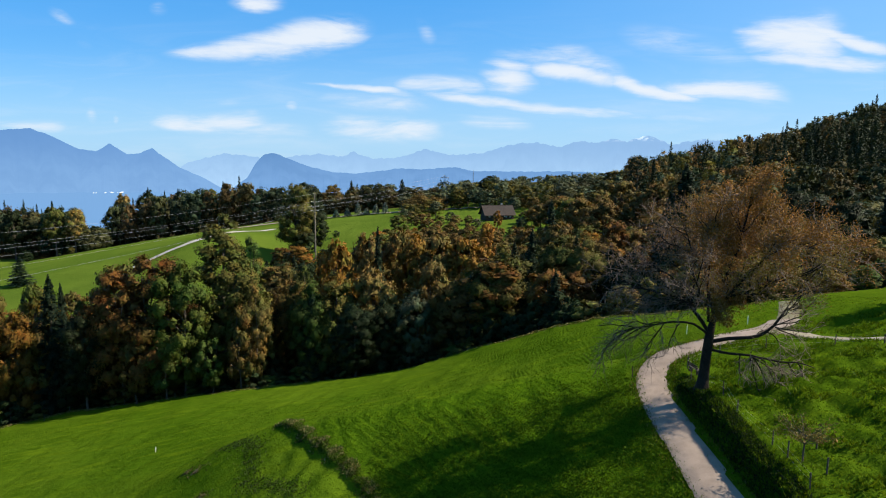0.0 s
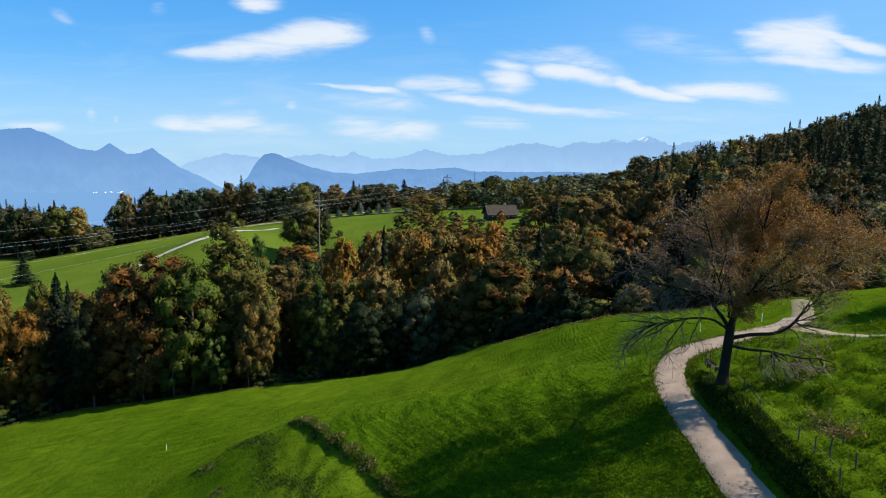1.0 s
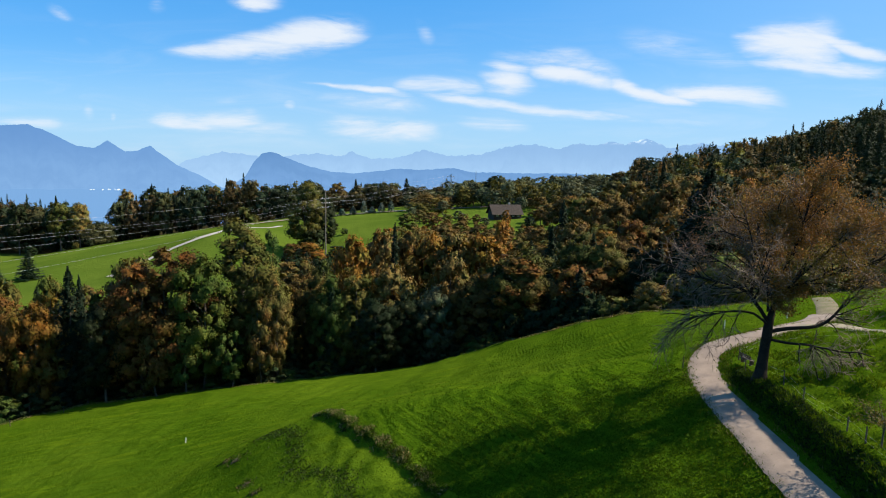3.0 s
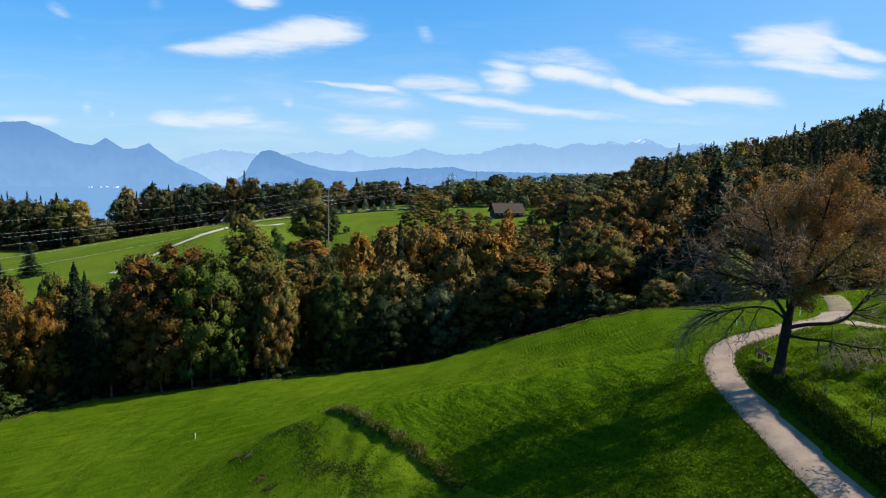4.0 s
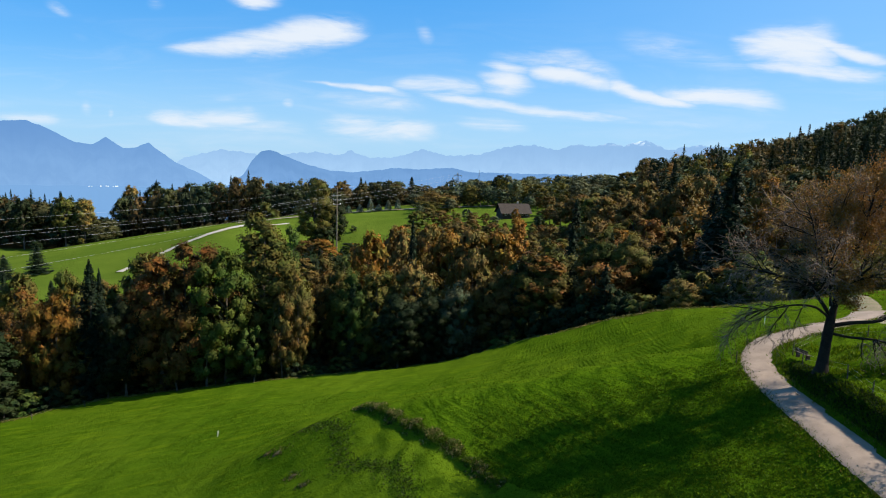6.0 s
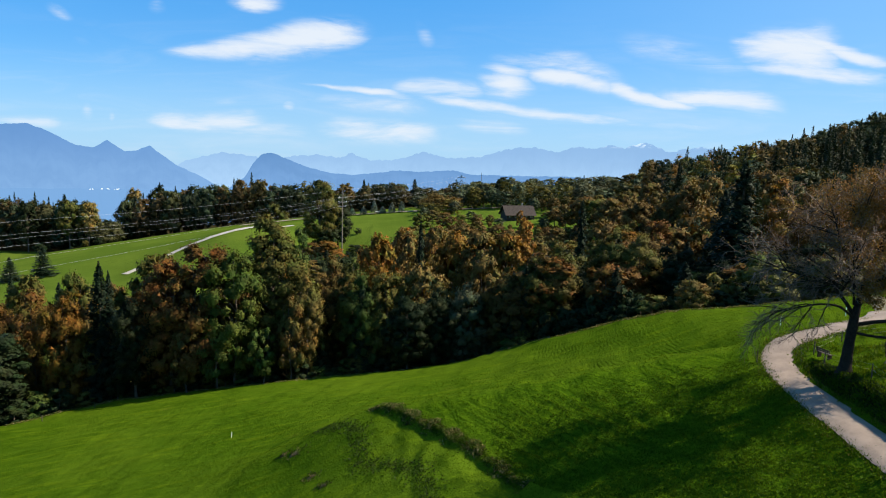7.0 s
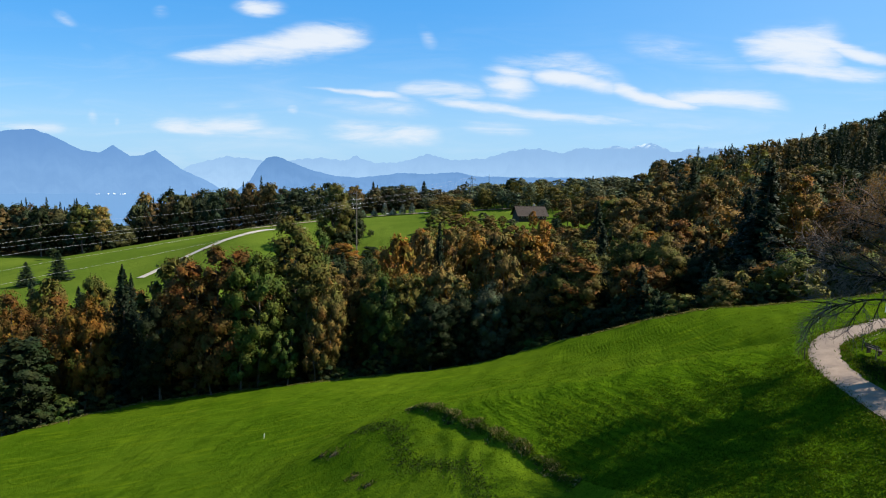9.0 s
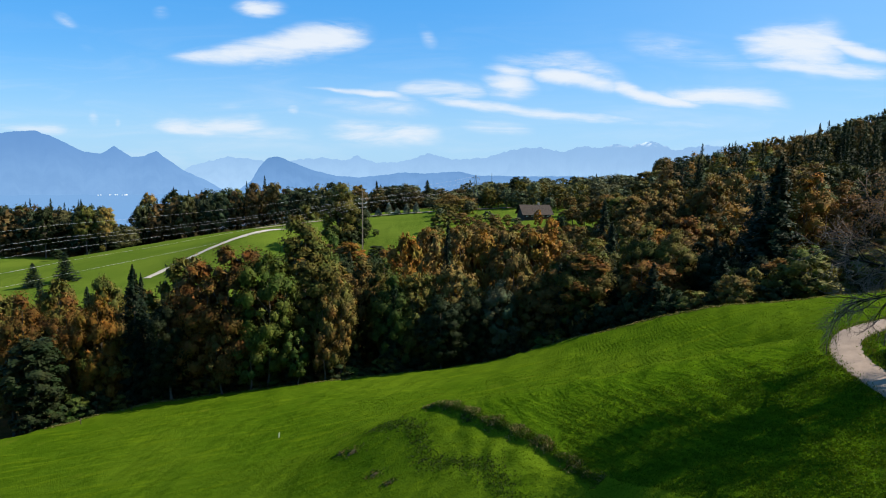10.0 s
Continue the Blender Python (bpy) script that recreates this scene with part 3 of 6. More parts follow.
def make_broadleaf(seed, h, r, low, count, size, lobe_count, lobe_r):
    """A broadleaved tree of height h: trunk with limbs, and a crown of leafy lobes with gaps."""
    rng = np.random.default_rng(seed)
    root = new("tree")
    v, f, normals, _, cs = crown_leaves(rng, h, r, low, count, size, lobe_count, lobe_r)
    tubes = Tubes(6 if count > 2500 else 4)
    spine = bent_line(rng, (0, 0, -1.2), (rng.normal(0, 0.6), rng.normal(0, 0.6), h * 0.86), 10, 0.10)
    tubes.run(spine, np.linspace(h * 0.017, 0.04, 10))
    for c in cs[:: max(1, lobe_count // (12 if count > 2500 else 5))]:
        k = int(np.clip(9 * (0.25 + 0.55 * c[2] / h), 2, 8))
        tubes.run(bent_line(rng, spine[k], c, 6, 0.14, 0.4), np.linspace(h * 0.005, 0.025, 6))
    child("trunk", tubes.mesh("trunk", BARK), root)
    child("crown", mesh_of("crown", v, f, LEAF, normals=normals), root)
    return root


def make_spruce(seed, h, r, count=7500, size=0.34):
    """A spruce: straight stem and drooping whorls, narrow at the top."""
    rng = np.random.default_rng(seed)
    root = new("tree")
    tubes = Tubes(6)
    tubes.run([(0, 0, -1.2), (0, 0, h * 0.5), (0, 0, h)], [h * 0.013, h * 0.008, 0.03])
    child("trunk", tubes.mesh("trunk", BARK), root)
    v, f, normals, _ = branch_leaves(rng, h, r, count, size)
    child("crown", mesh_of("crown", v, f, LEAF, normals=normals), root)
    return root


def make_pine(seed, h, r):
    """A pine: bare stem below, flat needle pads above."""
    rng = np.random.default_rng(seed)
    root = new("tree")
    tubes = Tubes(6)
    tubes.run(bent_line(rng, (0, 0, -1), (0.6, 0, h * 0.97), 8, 0.08), np.linspace(h * 0.014, 0.05, 8))
    cs = []
    for i in range(34):
        z = h * (0.38 + 0.6 * (i / 34) ** 0.9)
        k = 1 - (z / h - 0.38) / 0.66
        a = i * 2.4 + rng.uniform(-0.5, 0.5)
        L = r * (0.35 + 0.65 * k) * rng.uniform(0.6, 1.1)
        c = np.array([math.cos(a) * L, math.sin(a) * L, z + 0.10 * L])
        cs.append(c)
        tubes.run(bent_line(rng, (0.3, 0, z - 0.4), c, 4, 0.06), np.linspace(0.09, 0.03, 4))
    child("trunk", tubes.mesh("trunk", BARK), root)
    p, d = lobe_leaves(rng, np.array(cs), 1.3, 4200, 0.5)
    v, f = leaf_quads(rng, p, 0.25, out=d)
    child("crown", mesh_of("crown", v, f, LEAF), root)
    return root


# ---- ground ----
def steps(stops):
    """Grid lines: from, to, spacing, ..."""
    out = []
    for a, b, s in stops:
        out.extend(np.arange(a, b, s))
    return np.array(out + [stops[-1][1]])


def roughness(x, y):
    """Small humps of the pasture, up to a hand high."""
    rng = np.random.default_rng(3)
    z = np.zeros(np.shape(x))
    for wave, amp in ((9.0, 0.10), (4.2, 0.07), (2.1, 0.045), (1.1, 0.03)):
        for _ in range(4):
            a, p = rng.uniform(0, 6.28), rng.uniform(0, 6.28)
            k = 6.28 / (wave * rng.uniform(0.8, 1.25))
            z = z + amp * 0.5 * np.sin(k * (x * math.cos(a) + y * math.sin(a)) + p + 1.3 * np.sin(0.31 * k * (y - x)))
    return z


TRACK = ((36.0, 58.8), (39.5, 57.5), (41.7, 55.3), (42.4, 51.5), (44.0, 48.0), (49.0, 44.5), (58.0, 41.0))


def ground_z(x, y):
    d, _ = line_distance(x, y, ROAD)
    d2, _ = line_distance(x, y, TRACK)
    calm = np.maximum(1 - sstep(1.3, 3.0, d), 1 - sstep(0.8, 2.2, d2)) * (y < 90)
    right = sstep(24, 30, x) * (1 - sstep(60, 75, y))
    h = height(x, y)
    # trodden steps along the slope below the terrace
    here = sstep(-14, -6, x) * (1 - sstep(14, 22, x)) * sstep(44, 50, y) * (1 - sstep(60, 66, y))
    h = h + here * 0.10 * np.sin(11.5 * (h + 0.5 * np.sin(0.33 * x + 0.21 * y)))
    # trodden rows with lumps between them, behind the fence
    rows = sstep(27, 28.5, x) * (1 - sstep(52, 62, x)) * sstep(24, 28, y) * (1 - sstep(44, 53, y + 0.15 * x - 4.5))
    wave = x + 0.17 * y + 0.35 * np.sin(0.55 * y + 0.4 * x) + 0.2 * np.sin(1.3 * y)
    h = h + rows * (0.17 * np.sin(3.0 * wave) + 0.09 * np.sin(3.4 * y + 1.6 * np.sin(1.9 * x)) * np.sin(2.3 * x + 0.6))
    return h + roughness(x, y) * (1 - calm) * (0.75 + 0.7 * right)


def ground_cover(x, y):
    """What grows where: leaf litter under the woods, long grass on the steep slope, trodden steps, and the paler green
    of the far fields.
    """
    e = edge_y(x)
    ravine = sstep(e + 2.5, e + 5, y) * (1 - np.where(x < -55, sstep(170, 182, y), sstep(212, 224, y)))
    hillside = sstep(0, 8, x - 0.30 * y - 4) * sstep(140, 155, y)
    ridge = sstep(398, 404, y) * (x < 0.05 * y) * (x > -0.54 * y) + sstep(350, 356, y) * (x < -0.60 * y + 4)
    litter = np.clip(ravine + hillside + ridge, 0, 1)
    u, v = bank_uv(x, y)
    d, s = line_distance(x, y, ROAD)
    steep = sstep(0.2, 1.5, v) * (1 - sstep(60.8, 62.6, y + 0.17 * x)) * (s < 0) * (x < 26) * sstep(0.3, 1.2, d - 1.6)
    band = np.exp(-((v + 4.9 - 0.9 * np.sin(u * 0.45)) / 0.9) ** 2) * sstep(-5, 0, u) * (1 - sstep(26, 34, u))
    steep = np.maximum(steep, 0.6 * band)
    stepped = np.maximum(steep * sstep(46, 52, y), sstep(2, 10, x) * (1 - sstep(24, 34, x)) * sstep(66, 72, y) * (y < e))
    return np.stack([litter, steep, stepped, sstep(e + 20, e + 60, y)], -1)


def make_ground():
    xs = steps([(-5200, -600, 230), (-600, -130, 16), (-130, -60, 3.0), (-60, -20, 0.8), (-20, 52, 0.45), (52, 100, 1.6), (100, 240, 7), (240, 900, 20), (900, 5200, 230)])
    ys = steps([(-600, -20, 40), (-20, 28, 3.0), (28, 76, 0.45), (76, 130, 0.9), (130, 240, 3), (240, 460, 6), (460, 1200, 22), (1200, 5200, 200)])
    X, Y = np.meshgrid(xs, ys)
    Z = ground_z(X, Y)
    d, _ = line_distance(X, Y, ROAD)
    d2, _ = line_distance(X, Y, TRACK)
    Z = Z - 0.14 * ((d < ROAD_W - 0.3) | (d2 < 0.5)) * (Y < 90)
    nx, ny = len(xs), len(ys)
    i = (np.arange(ny - 1)[:, None] * nx + np.arange(nx - 1)[None]).reshape(-1)
    f = np.stack([i, i + 1, i + nx + 1, i + nx], 1)
    ob = new("ground", mesh_of("ground", np.stack([X, Y, Z], -1).reshape(-1, 3), f, GRASS, True, tints=ground_cover(X, Y).reshape(-1, 4)))
    tagged(ob, "green mown pasture on rolling hills falling to a wooded valley", "ground", kind="structure")


def smooth_line(pts, spacing):
    """Points along a rounded polyline."""
    p = np.array(pts, float)
    for _ in range(3):
        q = np.empty((len(p) * 2 - 2, 2))
        q[0::2], q[1::2] = p[:-1] * 0.75 + p[1:] * 0.25, p[:-1] * 0.25 + p[1:] * 0.75
        p = np.vstack([p[:1], q, p[-1:]])
    s = np.concatenate([[0], np.cumsum(np.hypot(*np.diff(p, axis=0).T))])
    t = np.arange(0, s[-1], spacing)
    return np.stack([np.interp(t, s, p[:, 0]), np.interp(t, s, p[:, 1])], 1)


def ribbon(name, pts, half, mat, label, lift=0.0, spacing=0.5, ragged=0.035, seed=1):
    """A road laid over the land, cambered, with uneven edges and a shoulder that dips into the ground."""
    rng = np.random.default_rng(seed)
    c = smooth_line(pts, spacing)
    t = np.gradient(c, axis=0)
    t /= np.linalg.norm(t, axis=1)[:, None]
    side = np.stack([t[:, 1], -t[:, 0]], 1)
    rows = []
    edge = rng.normal(0, ragged, (len(c), 2))
    zc = height(c[:, 0], c[:, 1])
    for k, (w, dz) in enumerate(((-1.22, -0.10), (-1.0, 0.0), (-0.5, 0.03), (0.0, 0.045), (0.5, 0.03), (1.0, 0.0), (1.22, -0.10))):
        e = edge[:, 0] if w < -0.6 else edge[:, 1] if w > 0.6 else 0 * edge[:, 0]
        q = c + side * ((half * w + e)[:, None])
        rows.append(np.stack([q[:, 0], q[:, 1], 0.35 * zc + 0.65 * height(q[:, 0], q[:, 1]) + lift + dz], 1))
    v = np.stack(rows, 1)
    n, k = v.shape[:2]
    i = (np.arange(n - 1)[:, None] * k + np.arange(k - 1)[None]).reshape(-1)
    ob = new(name, mesh_of(name, v.reshape(-1, 3), np.stack([i, i + 1, i + k + 1, i + k], 1), mat, True))
    return tagged(ob, label, "road", kind="structure")


make_ground()
ribbon("road", ROAD[:12], ROAD_W, ASPHALT, "narrow pale worn farm road curving through the pasture")
ribbon("road_apron", ((33.5, 57.9), (36.5, 58.9), (39.5, 60.6), (42.0, 62.6), (43.8, 64.8)), 1.9, ASPHALT, "widened worn asphalt where the farm tracks meet", 0.004, seed=8)
ribbon("upper_track", ROAD[12:], 1.0, DIRT, "brown gravel track climbing away from the farm road", seed=6)
ribbon("gravel_track", TRACK, 0.7, GRAVEL, "narrow gravel track branching off along the slope", seed=4)
FAR_TRACK = ((-123.5, 227), (-121, 236), (-111, 246), (-99, 252), (-91, 261), (-86, 272), (-82, 288), (-80, 310))
ribbon("field_track", FAR_TRACK, 1.5, PALE_GRAVEL, "pale gravel lane over the far green field", 0.25, 3.0, 0.2)
ribbon("country_road", ((-120, 352), (-70, 352), (-30, 348), (0, 342), (30, 340)), 2.4, ASPHALT, "pale country road along the foot of a wood", 0.5, 4.0)


# ---- distance: lake and mountains ----
def make_range(name, crest, radius, foot, mat, label, seed, rough):
    """A mountain range on an arc; crest gives azimuth and height angle in degrees as seen from the pasture."""
    rng = np.random.default_rng(seed)
    az = np.arange(crest[0][0], crest[-1][0], 0.09)
    el = np.interp(az, [c[0] for c in crest], [c[1] for c in crest])
    el = np.convolve(np.pad(el, 1, "edge"), [0.25, 0.5, 0.25], "valid")
    fray = np.zeros(len(az))
    for wave, amp in ((2.3, 0.05), (1.1, 0.05), (0.55, 0.035), (0.29, 0.02)):
        fray += amp * rough * np.sin(az * 6.28 / wave + rng.uniform(0, 6.28) + 1.5 * np.sin(az * 1.7 + rng.uniform(0, 6)))
    crest_z = 19 + radius * np.tan(np.radians(el + fray))
    rows = []
    for s, rad in ((0.0, -560), (0.18, -430), (0.38, -310), (0.6, -190), (0.8, -95), (0.93, -35), (1.0, 0), (0.7, 60)):
        z = foot + (crest_z - foot) * s
        wob = np.zeros(len(az))
        for wave, amp in ((3.1, 46), (1.4, 30), (0.7, 15)):
            wob += amp * np.sin(az * 6.28 / wave + rng.uniform(0, 1.2) + seed)
        rr = radius + rad + wob * min(1, (1 - s) * 3)
        a = np.radians(az)
        rows.append(np.stack([rr * np.sin(a), rr * np.cos(a), z], 1))
    v = np.stack(rows, 1)
    n, k = v.shape[:2]
    i = (np.arange(n - 1)[:, None] * k + np.arange(k - 1)[None]).reshape(-1)
    ob = new(name, mesh_of(name, v.reshape(-1, 3), np.stack([i, i + 1, i + k + 1, i + k], 1), mat, True))
    return tagged(ob, label, "mountains", kind="structure")


CREST_A = ((-44, 1.5), (-39.3, 1.95), (-37.4, 2.30), (-35.3, 2.69), (-33.9, 2.87), (-32.5, 2.33), (-30.7, 1.34), (-29.5, 1.22), (-28.5, 1.87),
           (-27.3, 1.01), (-26.3, 1.15), (-25.4, 1.58), (-24.6, 0.90), (-23.3, -0.05), (-21.7, -0.77), (-19.2, -2.2))
CREST_B = ((-19.6, -2.2), (-17.8, -0.81), (-17.1, 0.41), (-16.4, 1.20), (-15.4, 1.36), (-14.4, 0.90), (-12.4, 0.17), (-10.4, -0.28), (-8.3, -0.42),
           (-6.3, -0.20), (-4.2, 0.12), (-2.1, 0.03), (1.0, 0.29), (2.6, -0.08), (6.3, -0.07), (11.5, -0.01), (14.5, -0.11), (19.3, -0.35), (30, -1.0))
CREST_C = ((-26, -1.5), (-23.7, -0.2), (-22.2, 0.60), (-19.6, 1.24), (-17.3, 1.00), (-15.4, 0.82), (-13.4, 1.14), (-11.4, 1.32), (-9.4, 1.15), (-8.4, 1.58),
           (-6.8, 0.92), (-4.2, 1.11), (-1.9, 1.90), (0.5, 1.36), (3.6, 1.61), (6.2, 2.40), (8.5, 2.62), (10.3, 2.15), (12.3, 2.70), (13.8, 2.56),
           (15.3, 2.96), (16.3, 2.62), (17.7, 3.13), (18.6, 3.05), (20.1, 2.37), (22.3, 2.82), (24.1, 2.60), (26.6, 3.05), (30.3, 2.9), (36, 2.4))
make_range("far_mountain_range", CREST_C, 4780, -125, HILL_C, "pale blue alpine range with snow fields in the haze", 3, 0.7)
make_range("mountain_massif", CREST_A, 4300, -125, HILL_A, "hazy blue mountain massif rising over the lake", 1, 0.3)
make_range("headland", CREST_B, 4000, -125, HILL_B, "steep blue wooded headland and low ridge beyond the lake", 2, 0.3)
bm = bmesh.new()
bmesh.ops.create_grid(bm, x_segments=40, y_segments=40, size=1, matrix=pose(-1700, 2500, -119) @ Matrix.Diagonal((2300, 1450, 1, 1)))
lake = part("water", bm, LAKE, None)
tagged(lake, "calm hazy blue lake below distant mountains", "lake", kind="structure")

# ---- trees ----
PROTOS = {
    "round": [make_broadleaf(s, 24, 6.5, 0.04, 15000, 0.155, 74, 1.75) for s in (11, 12, 13, 14)],
    "tall": [make_broadleaf(s, 30, 4.6, 0.04, 15000, 0.155, 80, 1.5) for s in (21, 22)],
    "shrub": [make_broadleaf(s, 12, 3.4, 0.02, 3600, 0.165, 26, 1.15) for s in (31, 32)],
    "round_far": [make_broadleaf(s, 24, 6.5, 0.22, 3900, 0.265, 52, 1.75) for s in (15, 16, 17, 18)],
    "tall_far": [make_broadleaf(s, 30, 4.6, 0.18, 3900, 0.265, 54, 1.5) for s in (23, 24)],
    "shrub_far": [make_broadleaf(s, 12, 3.4, 0.0, 1500, 0.22, 22, 1.2) for s in (33, 34)],
    "spruce_far": [make_spruce(s, 28, 3.9, 3600, 0.40) for s in (43, 44)],
    "spruce": [make_spruce(s, 28, 4.4, 11000, 0.28) for s in (41, 42)],
    "pine": [make_pine(51, 28, 4.5)],
}
SIZE = {"round": (24, 6.5), "tall": (30, 4.6), "shrub": (12, 3.4), "spruce": (28, 3.3), "pine": (28, 4.5)}
WORDS = {
    "rust": "rust-brown autumn", "orange": "orange autumn", "brown": "brown autumn", "tan": "pale tan autumn", "olive": "olive-green turning",
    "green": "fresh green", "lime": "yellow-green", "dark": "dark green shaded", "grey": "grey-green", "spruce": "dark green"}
KINDS = {"round": "broadleaf tree with rounded crown", "tall": "tall slender broadleaf tree", "shrub": "bushy young tree", "spruce": "spruce tree", "pine": "pine tree"}
forest_rng = random.Random(8)


def tree(kind, x, y, top, radius, hue, group="forest edge trees", where="at the wood's edge"):
    base = float(height(x, y))
    h0, r0 = SIZE[kind]
    rough = (group != "forest edge trees" or 139 < y < 240) and kind + "_far" in PROTOS
    proto = forest_rng.choice(PROTOS[kind + "_far" if rough else kind])
    tall = max(top - base, 3.0)
    radius = min(radius, (0.6 if kind == "shrub" else 0.42) * tall)
    s, sz = radius / r0, tall / h0
    m = pose(x, y, base, 0, 0, forest_rng.uniform(0, 360)) @ Matrix.Diagonal((s, s, sz, 1))
    ob = copy_thing(proto, m)
    ob.name = {"spruce": "spruce_tree", "pine": "pine_tree", "shrub": "bush"}.get(kind, "broadleaf_tree")
    tagged(ob, f"{WORDS[hue]} {KINDS[kind]} {where}", "bush" if kind == "shrub" else "tree", group)
    c = HUES[hue]
    # leaves near the meadow are darkened in place of the wood's deeper shade
    k = forest_rng.uniform(0.60, 0.98) if group == "forest edge trees" and y < 140 else forest_rng.uniform(0.85, 1.2)
    for o in ob.children:
        o.color = (c[0] * k * forest_rng.uniform(0.92, 1.08), c[1] * k, c[2] * k, 1)
    return ob


tree("round", -94.9, 120.0, -5.9, 6, "rust")
tree("round", -86.7, 121.0, -6.4, 6, "rust")
tree("round", -80.0, 120.0, -7.7, 5, "orange")
tree("spruce", -74.2, 123.0, -1.0, 4.6, "spruce")
tree("spruce", -75.1, 128.0, -3.6, 3, "spruce")
tree("spruce", -154.8, 229.0, -13.3, 4.5, "spruce")
tree("spruce", -162.6, 222.0, -16.5, 4, "spruce")
tree("round", -95.2, 150.0, -7.5, 5, "olive")
tree("round", -103.5, 145.0, -7.8, 5.5, "olive")
tree("round", -117.0, 140.0, -9.0, 6, "olive")
tree("round", -54.3, 124.0, 3.5, 9.5, "rust")
tree("round", -46.3, 121.0, 2.5, 6.5, "lime")
tree("round", -59.8, 122.0, 0.3, 8, "rust")
tree("round", -75.8, 150.0, -2.1, 8, "olive")
tree("round", -65.5, 119.0, -7.1, 5, "dark")
tree("shrub", -48.8, 118.0, -10.9, 3.6, "green")
tree("shrub", -54.4, 117.5, -12.3, 3.4, "tan")
tree("shrub", -81.5, 119.0, -16.7, 3.2, "olive")
tree("shrub", -69.2, 119.0, -17.5, 3, "dark")
tree("tall", -40.3, 128.0, 11.4, 7.6, "olive")
tree("tall", -35.6, 131.0, 6.6, 3.4, "green")
tree("round", -31.6, 122.0, -1.8, 3.6, "tan")
tree("shrub", -34.4, 120.0, -5.7, 3.3, "tan")
tree("shrub", -39.7, 118.0, -12.3, 3, "green")
tree("round", -29.0, 136.0, 0.1, 6, "brown")
tree("tall", -24.1, 130.0, 0.3, 4.5, "olive")
tree("round", -20.0, 150.0, 4.3, 6, "orange")
tree("round", -14.7, 165.0, 4.3, 6, "brown")
tree("spruce", -10.0, 150.0, 6.9, 3.4, "spruce")
tree("round", -16.3, 127.0, -2.1, 6.5, "olive")
tree("round", -20.8, 126.0, -1.9, 5, "green")
tree("round", -6.9, 172.0, 4.6, 6, "brown")
tree("round", -1.0, 156.0, 4.7, 7, "orange")
tree("round", 6.0, 152.0, 5.5, 7, "brown")
tree("round", 12.6, 148.0, 5.3, 7, "orange")
tree("tall", 17.7, 165.0, 7.2, 3, "orange")
tree("round", 0.9, 122.0, -2.9, 5, "grey")
tree("round", -5.4, 121.0, -3.9, 5, "dark")
# the dark hue puts the neighbours' shade into this crown
tree("round", -11.0, 119.0, -5.4, 5, "dark")
tree("round", 9.2, 121.0, -0.6, 6, "brown")
tree("round", 18.5, 121.0, 6.5, 7, "olive")
tree("round", 14.1, 120.0, 2.9, 5.5, "olive")
tree("spruce", 25.4, 132.0, 8.7, 3.5, "spruce")
tree("round", 29.5, 124.0, 8.4, 6, "olive")
tree("round", 34.4, 121.0, 8.4, 5.5, "olive")
tree("round", 34.5, 152.0, 9.0, 6, "brown")
tree("spruce", 41.2, 200.0, 11.5, 4, "spruce")
tree("round", 52.3, 205.0, 12.6, 7, "brown")
tree("round", 61.7, 222.0, 14.8, 7, "brown")
tree("round", 73.3, 232.0, 17.9, 7, "brown")
tree("round", 48.2, 150.0, 9.3, 6, "rust")
tree("round", 69.6, 185.0, 18.5, 7, "brown")
tree("pine", 81.0, 240.0, 26.9, 5, "spruce")
tree("spruce", 87.2, 240.0, 26.5, 3, "spruce")
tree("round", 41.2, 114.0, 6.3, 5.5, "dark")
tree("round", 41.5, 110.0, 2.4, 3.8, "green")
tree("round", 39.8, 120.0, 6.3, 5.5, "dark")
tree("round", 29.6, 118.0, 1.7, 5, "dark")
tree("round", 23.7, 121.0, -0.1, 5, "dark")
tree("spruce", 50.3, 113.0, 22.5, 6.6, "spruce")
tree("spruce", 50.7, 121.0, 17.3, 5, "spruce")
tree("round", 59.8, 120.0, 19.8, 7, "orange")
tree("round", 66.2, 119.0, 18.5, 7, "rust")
# next two crowns: shade on this side of the wood, given as a dark hue
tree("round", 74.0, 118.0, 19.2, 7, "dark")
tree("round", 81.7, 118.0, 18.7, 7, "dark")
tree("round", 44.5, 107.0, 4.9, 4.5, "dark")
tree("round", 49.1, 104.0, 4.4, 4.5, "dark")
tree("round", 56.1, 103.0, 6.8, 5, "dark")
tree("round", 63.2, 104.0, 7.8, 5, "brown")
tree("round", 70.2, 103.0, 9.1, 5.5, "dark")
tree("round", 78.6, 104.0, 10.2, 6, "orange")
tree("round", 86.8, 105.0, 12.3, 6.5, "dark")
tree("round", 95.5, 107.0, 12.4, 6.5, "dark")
tree("spruce", 93.8, 121.0, 18.9, 5, "spruce")
tree("spruce", 102.2, 121.0, 22.4, 5, "spruce")
tree("tall", 68.1, 89.0, 7.9, 4.5, "lime")
tree("round", -53.0, 246.0, 14.6, 9.0, "olive", "forest edge trees", "on the far field")
tree("round", -47.0, 249.0, 9.0, 6.5, "dark", "forest edge trees", "on the far field")
tree("shrub", -50.0, 243.0, -2.0, 6.0, "dark", "trees round the far fields", "on the far field")
tree("round", -13.5, 300.0, 1.9, 6, "grey", "trees round the far fields", "beyond the ravine")
tree("round", -8.1, 305.0, 2.3, 5, "olive", "trees round the far fields", "beyond the ravine")
tree("round", -1.5, 300.0, -1.1, 3.6, "brown", "trees round the far fields", "beyond the ravine")
tree("round", 23.5, 385.0, 10.3, 7, "dark", "trees round the far fields", "beyond the ravine")
tree("tall", 37.0, 420.0, 17.5, 6, "dark", "trees round the far fields", "beyond the ravine")
